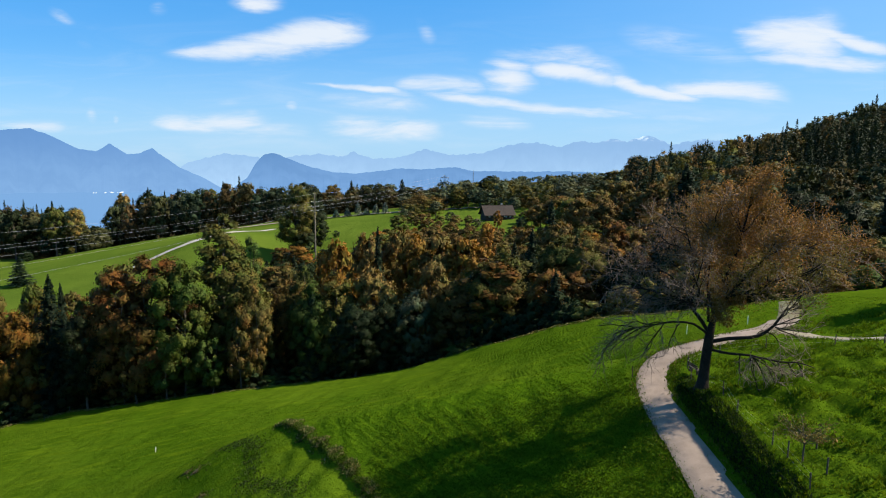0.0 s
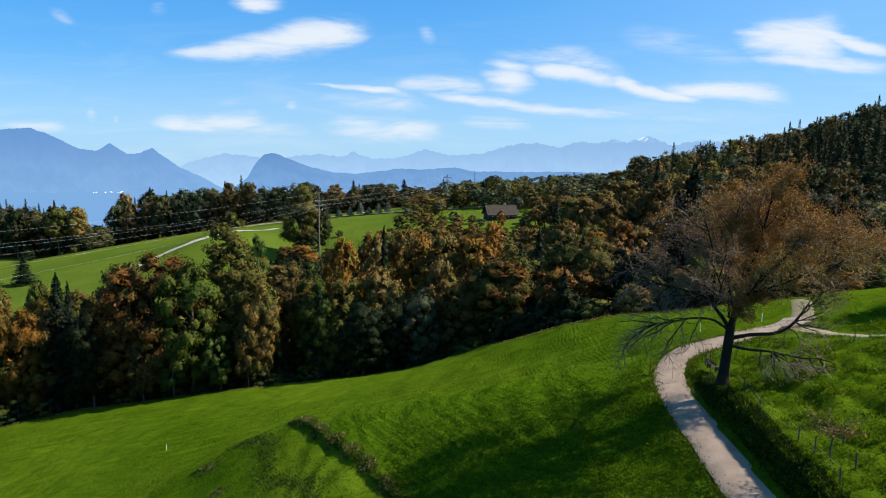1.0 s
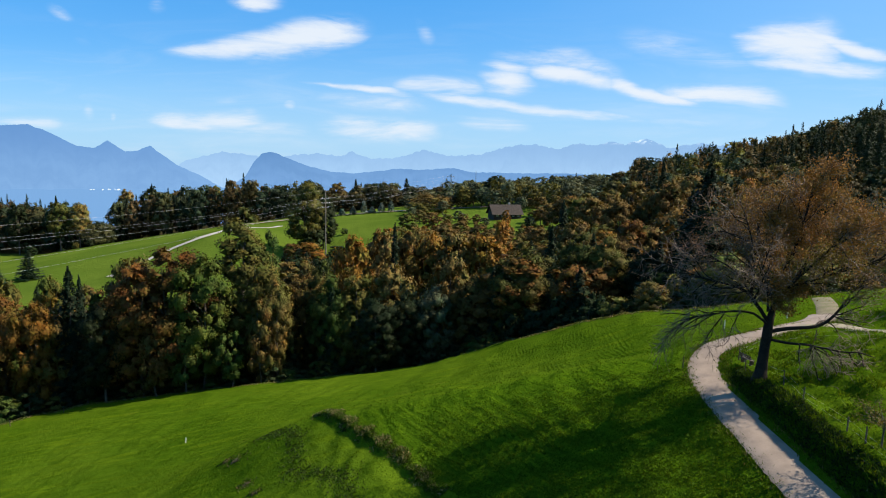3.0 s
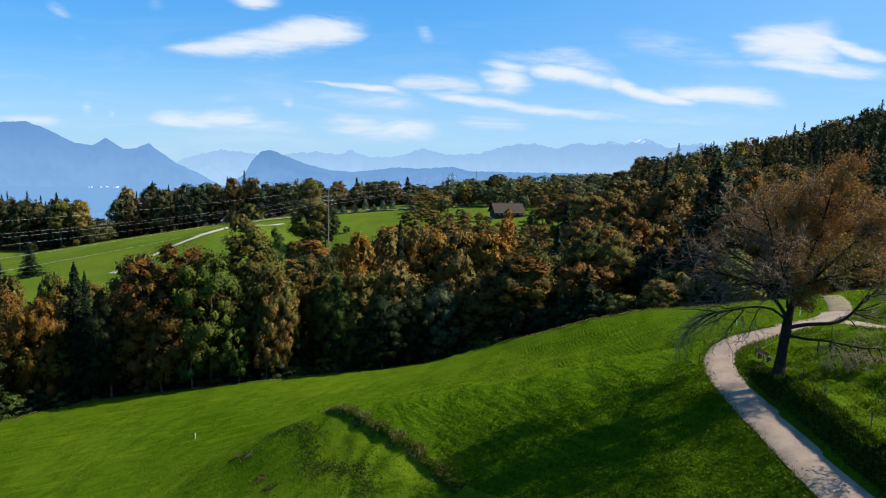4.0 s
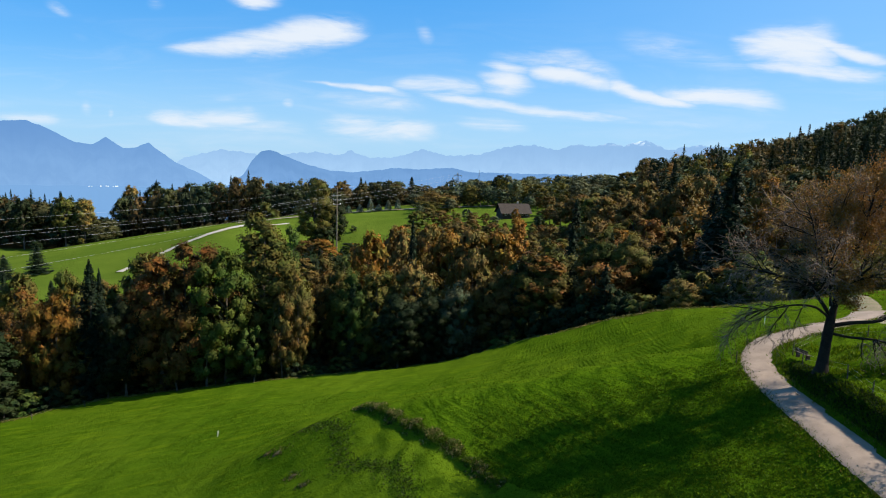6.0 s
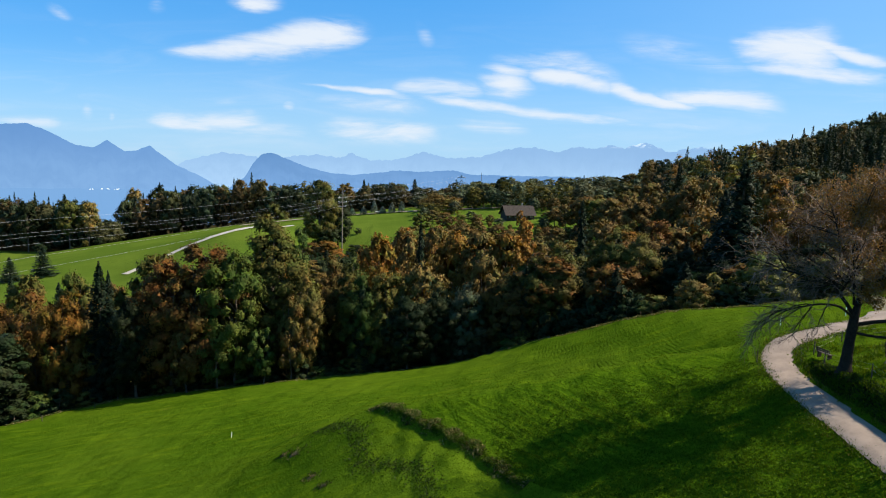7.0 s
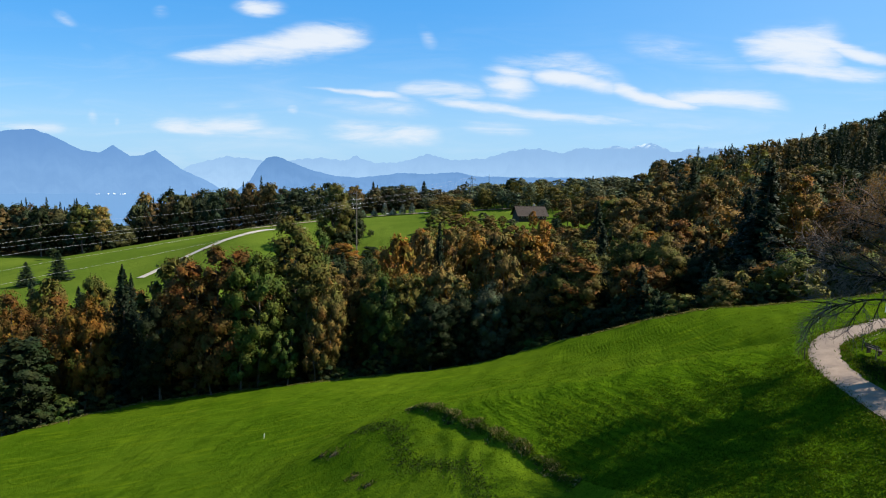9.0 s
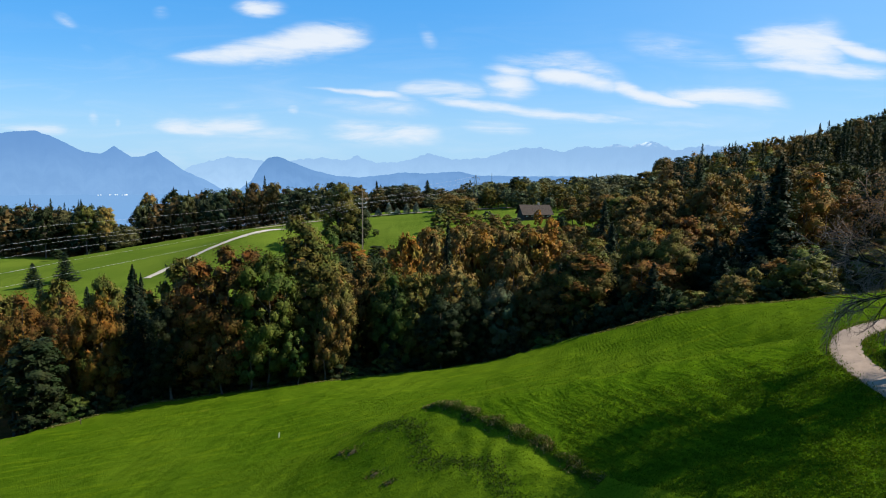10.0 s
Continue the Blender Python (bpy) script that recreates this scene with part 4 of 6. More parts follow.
tree("round", 43.8, 400.0, 12.8, 8, "green", "trees round the far fields", "beyond the ravine")
tree("round", 44.1, 340.0, 8.3, 6, "olive", "trees round the far fields", "beyond the ravine")
tree("round", 46.2, 312.0, 7.1, 5.5, "brown", "trees round the far fields", "beyond the ravine")
tree("round", 16.5, 400.0, 6.8, 7, "dark", "trees round the far fields", "beyond the ravine")
tree("round", 10.2, 385.0, 3.9, 8, "olive", "trees round the far fields", "beyond the ravine")
tree("round", 83.2, 450.0, 18.0, 9, "dark", "trees round the far fields", "beyond the ravine")
tree("round", 86.8, 430.0, 13.5, 8, "green", "trees round the far fields", "beyond the ravine")
tree("round", 97.8, 450.0, 15.6, 8, "dark", "trees round the far fields", "beyond the ravine")
tree("round", 70.8, 440.0, 10.4, 8, "olive", "trees round the far fields", "beyond the ravine")
tree("round", 43.8, 262.0, 5.8, 6, "brown", "trees round the far fields", "beyond the ravine")
tree("round", 44.8, 244.0, 8.2, 6.5, "brown", "trees round the far fields", "beyond the ravine")
tree("round", 48.8, 232.0, 11.9, 7, "brown", "trees round the far fields", "beyond the ravine")
tree("spruce", 37.4, 252.0, 1.1, 2.6, "spruce", "trees round the far fields", "beyond the ravine")
tree("round", 52.2, 222.0, 11.6, 7, "olive", "trees round the far fields", "beyond the ravine")
tree("round", 8.8, 232.0, 1.3, 4, "brown", "trees round the far fields", "beyond the ravine")
tree("round", 3.1, 225.0, 1.2, 5, "brown", "trees round the far fields", "beyond the ravine")
tree("round", 14.8, 215.0, 1.6, 5, "brown", "trees round the far fields", "beyond the ravine")
tree("round", 100.8, 420.0, 16.5, 7, "dark", "trees round the far fields", "beyond the ravine")
tree("round", 105.7, 400.0, 18.7, 8, "olive", "trees round the far fields", "beyond the ravine")
tree("round", 99.7, 340.0, 21.9, 8, "brown", "trees round the far fields", "beyond the ravine")
tree("round", 102.7, 330.0, 22.6, 8, "olive", "trees round the far fields", "beyond the ravine")
tree("round", 101.4, 300.0, 22.5, 7, "brown", "trees round the far fields", "beyond the ravine")
tree("round", 155.7, 400.0, 29.0, 8, "dark", "trees round the far fields", "beyond the ravine")
tree("spruce", 171.2, 420.0, 31.3, 4, "spruce", "trees round the far fields", "beyond the ravine")
tree("round", 104.6, 290.0, 22.6, 7, "brown", "trees round the far fields", "beyond the ravine")
tree("round", 81.7, 200.0, 20.7, 7, "brown", "trees round the far fields", "beyond the ravine")
tree("round", 66.6, 190.0, 15.3, 7, "brown", "trees round the far fields", "beyond the ravine")
tree("round", 54.8, 185.0, 12.5, 7, "brown", "trees round the far fields", "beyond the ravine")
tree("spruce", 60.5, 195.0, 13.1, 4, "spruce", "trees round the far fields", "beyond the ravine")
tree("shrub", -41.5, 268.0, -7.9, 3.6, "dark", "trees round the far fields", "beyond the ravine")
tree("shrub", -198.5, 345.0, -23.4, 4.5, "dark", "trees round the far fields", "beyond the ravine")
tree("shrub", -203.6, 340.0, -24.6, 4.5, "olive", "trees round the far fields", "beyond the ravine")
tree("shrub", -225.5, 335.0, -26.3, 4, "dark", "trees round the far fields", "beyond the ravine")
tree("round", -218.1, 350.0, -1.9, 7, "olive", "trees round the far fields", "beyond the ravine")
tree("round", -208.1, 352.0, -3.3, 7, "tan", "trees round the far fields", "beyond the ravine")
tree("round", -242.2, 350.0, -3.6, 8, "dark", "trees round the far fields", "beyond the ravine")
tree("spruce", -233.3, 372.0, -0.2, 4, "spruce", "trees round the far fields", "beyond the ravine")
tree("round", -215.0, 420.0, 3.1, 8, "tan", "trees round the far fields", "beyond the ravine")
tree("round", -202.3, 430.0, 5.2, 8, "dark", "trees round the far fields", "beyond the ravine")
tree("spruce", -59.4, 430.0, 12.9, 4.5, "spruce", "trees round the far fields", "beyond the ravine")
tree("spruce", -23.9, 430.0, 14.0, 6, "spruce", "trees round the far fields", "beyond the ravine")
tree("spruce", -200.0, 425.0, 6.9, 4, "spruce", "trees round the far fields", "beyond the ravine")
tree("round", -72.7, 432.0, 10.1, 9, "brown", "trees round the far fields", "beyond the ravine")
tree("round", -157.2, 425.0, 6.7, 9, "olive", "trees round the far fields", "beyond the ravine")
tree("round", -186.2, 420.0, 2.1, 8, "dark", "trees round the far fields", "beyond the ravine")
tree("round", -130.0, 425.0, 6.8, 9, "olive", "trees round the far fields", "beyond the ravine")
tree("round", 60.0, 61.0, 19.0, 4.6, "brown", "pasture trees", "beside the pasture")
tree("round", 66.5, 58.0, 20.0, 5.0, "rust", "pasture trees", "beside the pasture")
tree("round", 11.9, 345.0, 11.6, 3.8, "olive", "farm grove trees", "behind the farmhouse")
tree("round", 19.4, 350.0, 14.2, 5.2, "grey", "farm grove trees", "behind the farmhouse")
tree("round", 23.0, 340.0, 10.8, 4.4, "grey", "farm grove trees", "behind the farmhouse")
tree("round", 29.9, 360.0, 16.4, 4.7, "dark", "farm grove trees", "behind the farmhouse")
tree("round", 36.3, 365.0, 17.9, 5.1, "grey", "farm grove trees", "behind the farmhouse")
tree("round", 40.9, 360.0, 13.4, 4.7, "grey", "farm grove trees", "behind the farmhouse")
tree("round", 45.4, 350.0, 9.6, 4.5, "olive", "farm grove trees", "behind the farmhouse")
tree("round", 40.6, 303.0, 8.2, 4.5, "grey", "farm grove trees", "behind the farmhouse")
tree("round", 49.8, 330.0, 8.9, 4.9, "grey", "farm grove trees", "behind the farmhouse")
tree("round", 58.1, 350.0, 12.9, 5.2, "grey", "farm grove trees", "behind the farmhouse")
tree("round", 70.3, 380.0, 17.8, 5.3, "grey", "farm grove trees", "behind the farmhouse")
tree("round", 75.0, 370.0, 15.0, 4.8, "grey", "farm grove trees", "behind the farmhouse")
tree("round", 84.4, 390.0, 17.4, 5.1, "grey", "farm grove trees", "behind the farmhouse")
tree("round", 91.0, 380.0, 16.7, 6.3, "dark", "farm grove trees", "behind the farmhouse")
tree("round", 101.4, 380.0, 18.4, 5.6, "grey", "farm grove trees", "behind the farmhouse")
tree("round", 1.7, 312.0, 5.1, 4.0, "grey", "farm grove trees", "behind the farmhouse")
tree("round", -11.6, 325.0, 1.7, 6.0, "grey", "farm grove trees", "behind the farmhouse")
tree("shrub", 29.1, 262.0, 3.9, 2.2, "orange", "farm grove trees", "behind the farmhouse")
tree("round", -2.8, 350.0, 4.9, 4.5, "olive", "farm grove trees", "behind the farmhouse")
tree("round", 5.6, 370.0, 6.0, 4.5, "dark", "farm grove trees", "behind the farmhouse")
tree("round", 4.0, 268.0, -1.2, 4.5, "brown", "farm grove trees", "near the farmhouse")
tree("round", 10.4, 275.0, -0.5, 4.1, "brown", "farm grove trees", "near the farmhouse")
tree("round", 16.0, 262.0, -1.4, 3.9, "brown", "farm grove trees", "near the farmhouse")
tree("round", 6.6, 255.0, -2.0, 3.8, "olive", "farm grove trees", "near the farmhouse")
tree("round", 48.1, 290.0, 8.9, 4.8, "brown", "farm grove trees", "near the farmhouse")
tree("round", 55.7, 295.0, 9.5, 4.9, "brown", "farm grove trees", "near the farmhouse")
tree("round", 62.8, 290.0, 9.4, 4.8, "brown", "farm grove trees", "near the farmhouse")
tree("round", 70.6, 295.0, 10.8, 4.9, "brown", "farm grove trees", "near the farmhouse")
tree("round", 46.1, 262.0, 3.5, 3.9, "brown", "farm grove trees", "near the farmhouse")
tree("round", 51.3, 258.0, 4.4, 3.8, "olive", "farm grove trees", "near the farmhouse")


fill_rng = random.Random(21)


def fill_ravine():
    """The wood behind its edge, down in the ravine."""
    for row in range(10):
        x = -135 + fill_rng.uniform(0, 6)
        while x < 95:
            e = float(edge_y(x))
            yy = e + 10 + row * 9.0 + fill_rng.uniform(-2.5, 2.5)
            xx = x + fill_rng.uniform(-2, 2)
            x += fill_rng.uniform(9.5, 13.0)
            limit = 172 if xx < -55 else 214
            if yy > limit or abs(xx / yy) > 0.86:
                continue
            cap = (-9.0 if xx < -60 else 5.0 if xx > -28 else 1.5) - 0.10 * (yy - 150)
            if xx > 30:
                cap = 6 + (xx - 30) * 0.12 - 0.02 * (yy - 150)
            top = min(cap - fill_rng.uniform(0.5, 6), float(height(xx, yy)) + fill_rng.uniform(19, 27))
            kind = fill_rng.choice(("round", "round", "round", "tall", "spruce"))
            hue = "spruce" if kind == "spruce" else fill_rng.choice(("brown", "brown", "olive", "rust", "dark", "olive", "orange"))
            tree(kind, xx, yy, top, 3.6 if kind == "spruce" else fill_rng.uniform(4.6, 6.6), hue, "ravine wood trees", "in the ravine wood")


fill_ravine()
for row in range(7):
    for col in range(8):
        xx, yy = -14 + col * 8 + fill_rng.uniform(-3, 3), 206 + row * 8 + fill_rng.uniform(-3, 3)
        top = 19 - 0.0835 * yy + 0.03 * max(xx - 20, 0) * 2 - fill_rng.uniform(0.2, 3.0)
        tree("round", xx, yy, top, 5.0, fill_rng.choice(("brown", "olive", "orange", "brown")), "ravine wood trees", "in the ravine wood")


for xx, yy, top, r in ((-4, 268, 0.5, 4), (4, 274, -0.5, 4.5), (11, 268, 0.0, 4), (17, 276, -0.6, 4), (-9, 282, 0.6, 4), (9, 284, 0.4, 4), (20, 264, -1.0, 3.5),
                       (42, 270, 2.5, 4), (47, 278, 4.0, 5), (39, 260, 0.0, 3.5), (-13, 262, 0.5, 4.5), (0, 258, -0.6, 4)):
    tree("shrub", xx, yy, top + 1.2, r, fill_rng.choice(("brown", "grey", "olive", "brown")), "farm orchard trees", "near the farmhouse")


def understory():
    """Bushes added to close the foot of the wood along the meadow; its shade is put into their dark hue."""
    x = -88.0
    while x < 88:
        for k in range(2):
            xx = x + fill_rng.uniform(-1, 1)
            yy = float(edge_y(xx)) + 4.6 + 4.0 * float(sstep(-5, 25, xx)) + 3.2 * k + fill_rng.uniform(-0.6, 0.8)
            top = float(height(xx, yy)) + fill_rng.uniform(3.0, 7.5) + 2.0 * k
            tree("shrub", xx, yy, top, fill_rng.uniform(2.2, 3.2), fill_rng.choice(("dark", "dark", "dark", "dark", "olive", "green")), "wood understory", "added to close the foot of the wood")
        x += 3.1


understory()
for protos in PROTOS.values():
    for p in protos:
        for o in (*p.children, p):
            bpy.data.objects.remove(o)


def wood_shapes(pointed, quads, size):
    """Five crowns, one metre high and wide, for the trees of a distant wood."""
    out = []
    for k in range(5):
        rng = np.random.default_rng(700 + k + 10 * pointed + quads)
        if pointed:
            v, _, n, shade = branch_leaves(rng, 22, 3.6, quads, size)
            v[:, :2] /= 3.6
        else:
            v, _, n, shade, _ = crown_leaves(rng, 22, 6.5, 0.0, quads, size, 34, 2.0, 0.22, 3.0)
            v[:, :2] /= 6.5
        v[:, 2] /= 22
        out.append((v, n, shade))
    return out


def far_wood(name, spots, label, quads, size):
    """A distant wood: round or pointed crowns, each turned and sized by itself; spots give x, y, base, top, radius, hue, pointed."""
    rng = np.random.default_rng(len(spots))
    shapes = {kind: wood_shapes(kind, quads, size) for kind in (False, True)}
    V, C, N = [], [], []
    for x, y, base, top, r, hue, pointed in spots:
        v, n, shade = shapes[bool(pointed)][rng.integers(0, 5)]
        a = rng.uniform(0, 6.28)
        turn = np.array([[math.cos(a), math.sin(a), 0], [-math.sin(a), math.cos(a), 0], [0, 0, 1]])
        V.append(v @ turn * np.array([r, r, top - base]) + np.array([x, y, base]))
        N.append(n @ turn)
        c = np.array(HUES[hue]) * rng.uniform(0.75, 1.3) * np.array([rng.uniform(0.88, 1.14), 1, 1])
        C.append(np.column_stack([shade[:, None] * c, np.ones(len(v))]))
    v = np.concatenate(V)
    ob = new(name, mesh_of(name, v, np.arange(len(v)).reshape(-1, 3), WOOD_LEAF, tints=np.concatenate(C), normals=np.concatenate(N)))
    tagged(ob, label, "wood", kind="stuff")


wood_rng = random.Random(5)


def spread(x0, x1, y0, y1, gap, test, tall, hues, pointed=0.25):
    out = []
    y = y0
    while y < y1:
        g = gap * (0.75 + y / 700)
        x = x0(y) + wood_rng.uniform(0, g)
        while x < x1(y):
            xx, yy = x + wood_rng.uniform(-0.3, 0.3) * g, y + wood_rng.uniform(-0.4, 0.4) * g
            if test(xx, yy):
                b = float(height(xx, yy))
                stand = math.sin(xx * 0.041 + 1.4 * math.sin(yy * 0.023)) + math.sin(yy * 0.037 - xx * 0.019)
                pt = wood_rng.random() < pointed * max(0.05, 1 + 1.1 * stand)
                t = b + wood_rng.uniform(*tall) * (1.13 if pt else 1.0)
                out.append((xx, yy, b - 0.5, t, wood_rng.uniform(3.8, 5.4) if pt else wood_rng.uniform(5.8, 8.8), "spruce" if pt else wood_rng.choice(hues), pt))
            x += g
        y += g
    return out


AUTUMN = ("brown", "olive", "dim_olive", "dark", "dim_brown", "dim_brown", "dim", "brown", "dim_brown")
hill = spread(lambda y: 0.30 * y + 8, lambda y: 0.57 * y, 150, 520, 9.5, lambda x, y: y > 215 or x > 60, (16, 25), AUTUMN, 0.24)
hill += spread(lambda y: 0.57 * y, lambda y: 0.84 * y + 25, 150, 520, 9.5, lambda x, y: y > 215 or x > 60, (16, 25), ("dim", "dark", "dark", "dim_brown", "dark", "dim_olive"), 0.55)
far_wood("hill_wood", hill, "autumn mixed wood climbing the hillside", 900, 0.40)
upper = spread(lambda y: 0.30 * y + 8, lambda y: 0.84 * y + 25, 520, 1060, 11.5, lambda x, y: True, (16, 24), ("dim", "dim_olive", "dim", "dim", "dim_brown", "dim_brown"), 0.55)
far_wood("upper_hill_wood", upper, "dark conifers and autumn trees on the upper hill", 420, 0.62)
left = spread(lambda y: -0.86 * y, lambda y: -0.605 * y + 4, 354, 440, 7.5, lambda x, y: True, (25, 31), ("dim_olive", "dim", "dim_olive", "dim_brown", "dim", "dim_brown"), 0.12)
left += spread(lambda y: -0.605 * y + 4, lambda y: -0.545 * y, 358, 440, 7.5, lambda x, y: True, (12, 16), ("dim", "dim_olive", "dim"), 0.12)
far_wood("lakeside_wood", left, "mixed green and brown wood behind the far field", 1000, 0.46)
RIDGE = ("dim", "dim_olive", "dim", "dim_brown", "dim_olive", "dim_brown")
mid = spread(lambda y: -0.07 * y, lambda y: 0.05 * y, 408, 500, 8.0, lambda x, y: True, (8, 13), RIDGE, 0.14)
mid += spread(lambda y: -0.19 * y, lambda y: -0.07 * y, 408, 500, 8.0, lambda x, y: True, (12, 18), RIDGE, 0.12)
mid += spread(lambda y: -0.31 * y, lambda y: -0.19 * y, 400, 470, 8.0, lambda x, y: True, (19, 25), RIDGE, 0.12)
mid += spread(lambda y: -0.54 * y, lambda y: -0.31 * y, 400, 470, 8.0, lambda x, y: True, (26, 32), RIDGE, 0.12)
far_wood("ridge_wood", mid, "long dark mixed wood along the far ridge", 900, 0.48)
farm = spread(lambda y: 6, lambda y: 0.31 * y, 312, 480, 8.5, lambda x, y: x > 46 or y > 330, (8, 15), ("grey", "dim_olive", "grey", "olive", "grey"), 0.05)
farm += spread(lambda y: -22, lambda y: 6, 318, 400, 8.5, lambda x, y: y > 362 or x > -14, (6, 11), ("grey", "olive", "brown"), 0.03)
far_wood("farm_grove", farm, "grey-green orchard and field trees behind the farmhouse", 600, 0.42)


# ---- the big tree by the road ----
HERO_LIMBS = (  # radius, share of leaves left, tone, then the way of the limb: across, deep, up
    (0.23, 0.85, 0, ((0.2, 0.0, 4.4), (0.6, 0.1, 6.0), (1.1, 0.2, 7.5), (1.6, 0.0, 9.6), (2.3, 0.1, 11.0), (2.7, 0.2, 13.2), (2.9, 0.0, 15.3))),
    (0.115, 0.0, 2, ((0.2, 0.0, 4.3), (-1.1, -0.4, 5.4), (-3.0, -0.8, 5.6), (-5.6, -1.0, 5.2), (-7.2, -1.0, 4.7))),
    (0.15, 0.08, 2, ((0.1, 0.0, 4.7), (-1.3, 0.3, 6.8), (-1.9, 0.4, 7.2), (-3.5, 0.8, 7.5), (-5.0, 1.0, 7.7), (-6.3, 1.1, 8.3))),
    (0.17, 0.30, 1, ((0.3, 0.0, 3.8), (1.5, -0.4, 4.25), (3.3, -0.8, 4.3), (4.4, -1.0, 5.0), (5.3, -1.2, 6.4), (5.8, -1.2, 7.6), (6.8, -1.3, 9.4))),
    (0.12, 0.0, 2, ((0.2, 0.0, 3.3), (1.3, -0.7, 3.1), (3.0, -1.4, 3.1), (4.5, -1.9, 2.8), (6.2, -2.3, 2.8), (7.2, -2.4, 2.5))),
    (0.13, 0.30, 2, ((-1.2, 0.3, 6.7), (-0.9, 0.4, 8.5), (-1.3, 0.5, 11.0), (-1.7, 0.6, 12.8))),
    (0.10, 0.40, 0, ((0.1, 0.0, 5.4), (-0.1, 0.1, 8.0), (0.1, 0.1, 10.4), (0.4, 0.2, 13.4))),
    (0.18, 0.65, 0, ((0.8, 0.1, 6.6), (2.5, 0.4, 8.6), (4.3, 0.6, 11.2), (5.8, 0.6, 13.0))),
    (0.16, 0.40, 1, ((0.6, 0.1, 5.9), (3.0, 0.5, 7.6), (6.4, 0.9, 9.2), (8.9, 1.0, 10.5))),
    (0.11, 0.45, 0, ((1.6, 0.0, 9.6), (4.0, -0.5, 10.9), (7.3, -0.8, 11.3), (9.4, -1.0, 10.4))),
    (0.14, 0.55, 0, ((0.5, 0.0, 6.0), (0.9, -1.6, 8.0), (1.6, -3.8, 10.4), (2.2, -5.0, 12.4))),
    (0.14, 0.55, 0, ((0.5, 0.0, 6.0), (0.7, 1.9, 8.0), (1.2, 4.4, 10.4), (1.8, 5.6, 12.4))),
    (0.12, 0.55, 1, ((0.8, -1.2, 7.6), (2.6, -2.8, 8.6), (4.8, -5.0, 10.2))),
    (0.12, 0.45, 1, ((0.9, 1.2, 7.6), (3.2, 3.2, 8.9), (5.6, 5.4, 10.8))),
    (0.10, 0.22, 2, ((-0.9, 0.2, 6.3), (-1.6, -2.2, 8.2), (-3.2, -4.2, 10.0))),
    (0.10, 0.22, 2, ((-1.0, 0.3, 6.6), (-1.8, 2.2, 8.4), (-4.0, 4.2, 9.8))),
    (0.05, 0.52, 0, ((0.5, -0.2, 5.4), (0.9, -0.8, 6.5), (1.3, -1.1, 7.3))))
TONES = ((0.205, 0.100, 0.026), (0.150, 0.108, 0.026), (0.160, 0.088, 0.046))


def make_hero(x, y):
    rng = np.random.default_rng(77)
    z0 = float(height(x, y)) - 0.15
    root = thing("broadleaf_tree", x, y, z0, "large half-bare autumn tree with rust leaves beside the road", "tree")
    trunk, boughs, twigs = Tubes(12), Tubes(7), Tubes(3)
    spots = []
    trunk.run([(-0.08, 0, -0.7), (-0.05, 0, 0.0), (-0.02, 0, 0.5), (0.03, 0, 1.4), (0.1, 0, 2.6), (0.2, 0, 3.6), (0.25, 0, 4.4), (0.5, 0.05, 5.6)],
              [0.85, 0.62, 0.46, 0.38, 0.35, 0.36, 0.32, 0.22])

    def smooth_way(pts, n):
        pts = np.asarray(pts, float)
        k = np.linspace(0, len(pts) - 1, n)
        line = np.stack([np.interp(k, np.arange(len(pts)), pts[:, i]) for i in range(3)], 1)
        line[1:-1] = 0.25 * line[:-2] + 0.5 * line[1:-1] + 0.25 * line[2:]
        line[1:] += np.cumsum(rng.normal(0, 0.035, (n - 1, 3)), 0)
        return line

    def grow(p, way, length, radius, level, leafy, tone):
        n = 5 if level < 3 else 4
        pts, w = [np.array(p, float)], np.array(way, float)
        for i in range(n):
            w = w + rng.normal(0, 0.20, 3) + np.array([0, 0, 0.03 if leafy > 0.2 else -0.05])
            w /= np.linalg.norm(w)
            pts.append(pts[-1] + w * length / n)
        pts = np.array(pts)
        (boughs if level == 1 else twigs).run(pts, np.linspace(radius, radius * 0.5, n + 1))
        if level >= 2:
            spots.append((pts[1:], leafy, tone))
        if level == 3:
            return
        for k in range(6 if level == 1 else 5):
            q = pts[rng.integers(1, n + 1)]
            side = rng.normal(size=3)
            side -= side @ w * w
            grow(q, unit(w * 0.75 + unit(side) * 0.8), length * rng.uniform(0.45, 0.68), 0.027 if level == 1 else 0.015, level + 1, leafy, tone)

    middle = np.array([1.8, 0.0, 7.5])
    for radius, leafy, tone, way in HERO_LIMBS:
        line = smooth_way(way, 14)
        boughs.run(line, np.linspace(radius, max(radius * 0.22, 0.03), 14))
        for k in range(4 + int(len(way) * 1.5)):
            t = rng.uniform(0.30, 1.0) if len(way) > 3 else rng.uniform(0.15, 1.0)
            q = line[int(t * 13)]
            w = unit(unit(q - middle) * 0.8 + unit(line[min(13, int(t * 13) + 1)] - line[max(0, int(t * 13) - 1)]) * 0.7 + rng.normal(0, 0.6, 3))
            grow(q, w, rng.uniform(1.7, 3.2) * (0.42 if radius < 0.06 else 1.0), 0.05, 1, leafy, tone)
    child("trunk", trunk.mesh("trunk", HERO_BARK), root, "thick furrowed dark trunk")
    child("bough", boughs.mesh("bough", HERO_BARK), root)
    child("twig_spray", twigs.mesh("twig_spray", TWIG), root, "dense bare grey-brown twigs")
    at_points, tints = [], []
    for pts, leafy, tone in spots:
        low_tuft = leafy == 0.52
        if rng.random() > 0.25 + leafy:
            continue
        shade = np.array(TONES[tone if rng.random() < 0.8 else rng.integers(0, 3)]) * rng.uniform(0.7, 1.3)
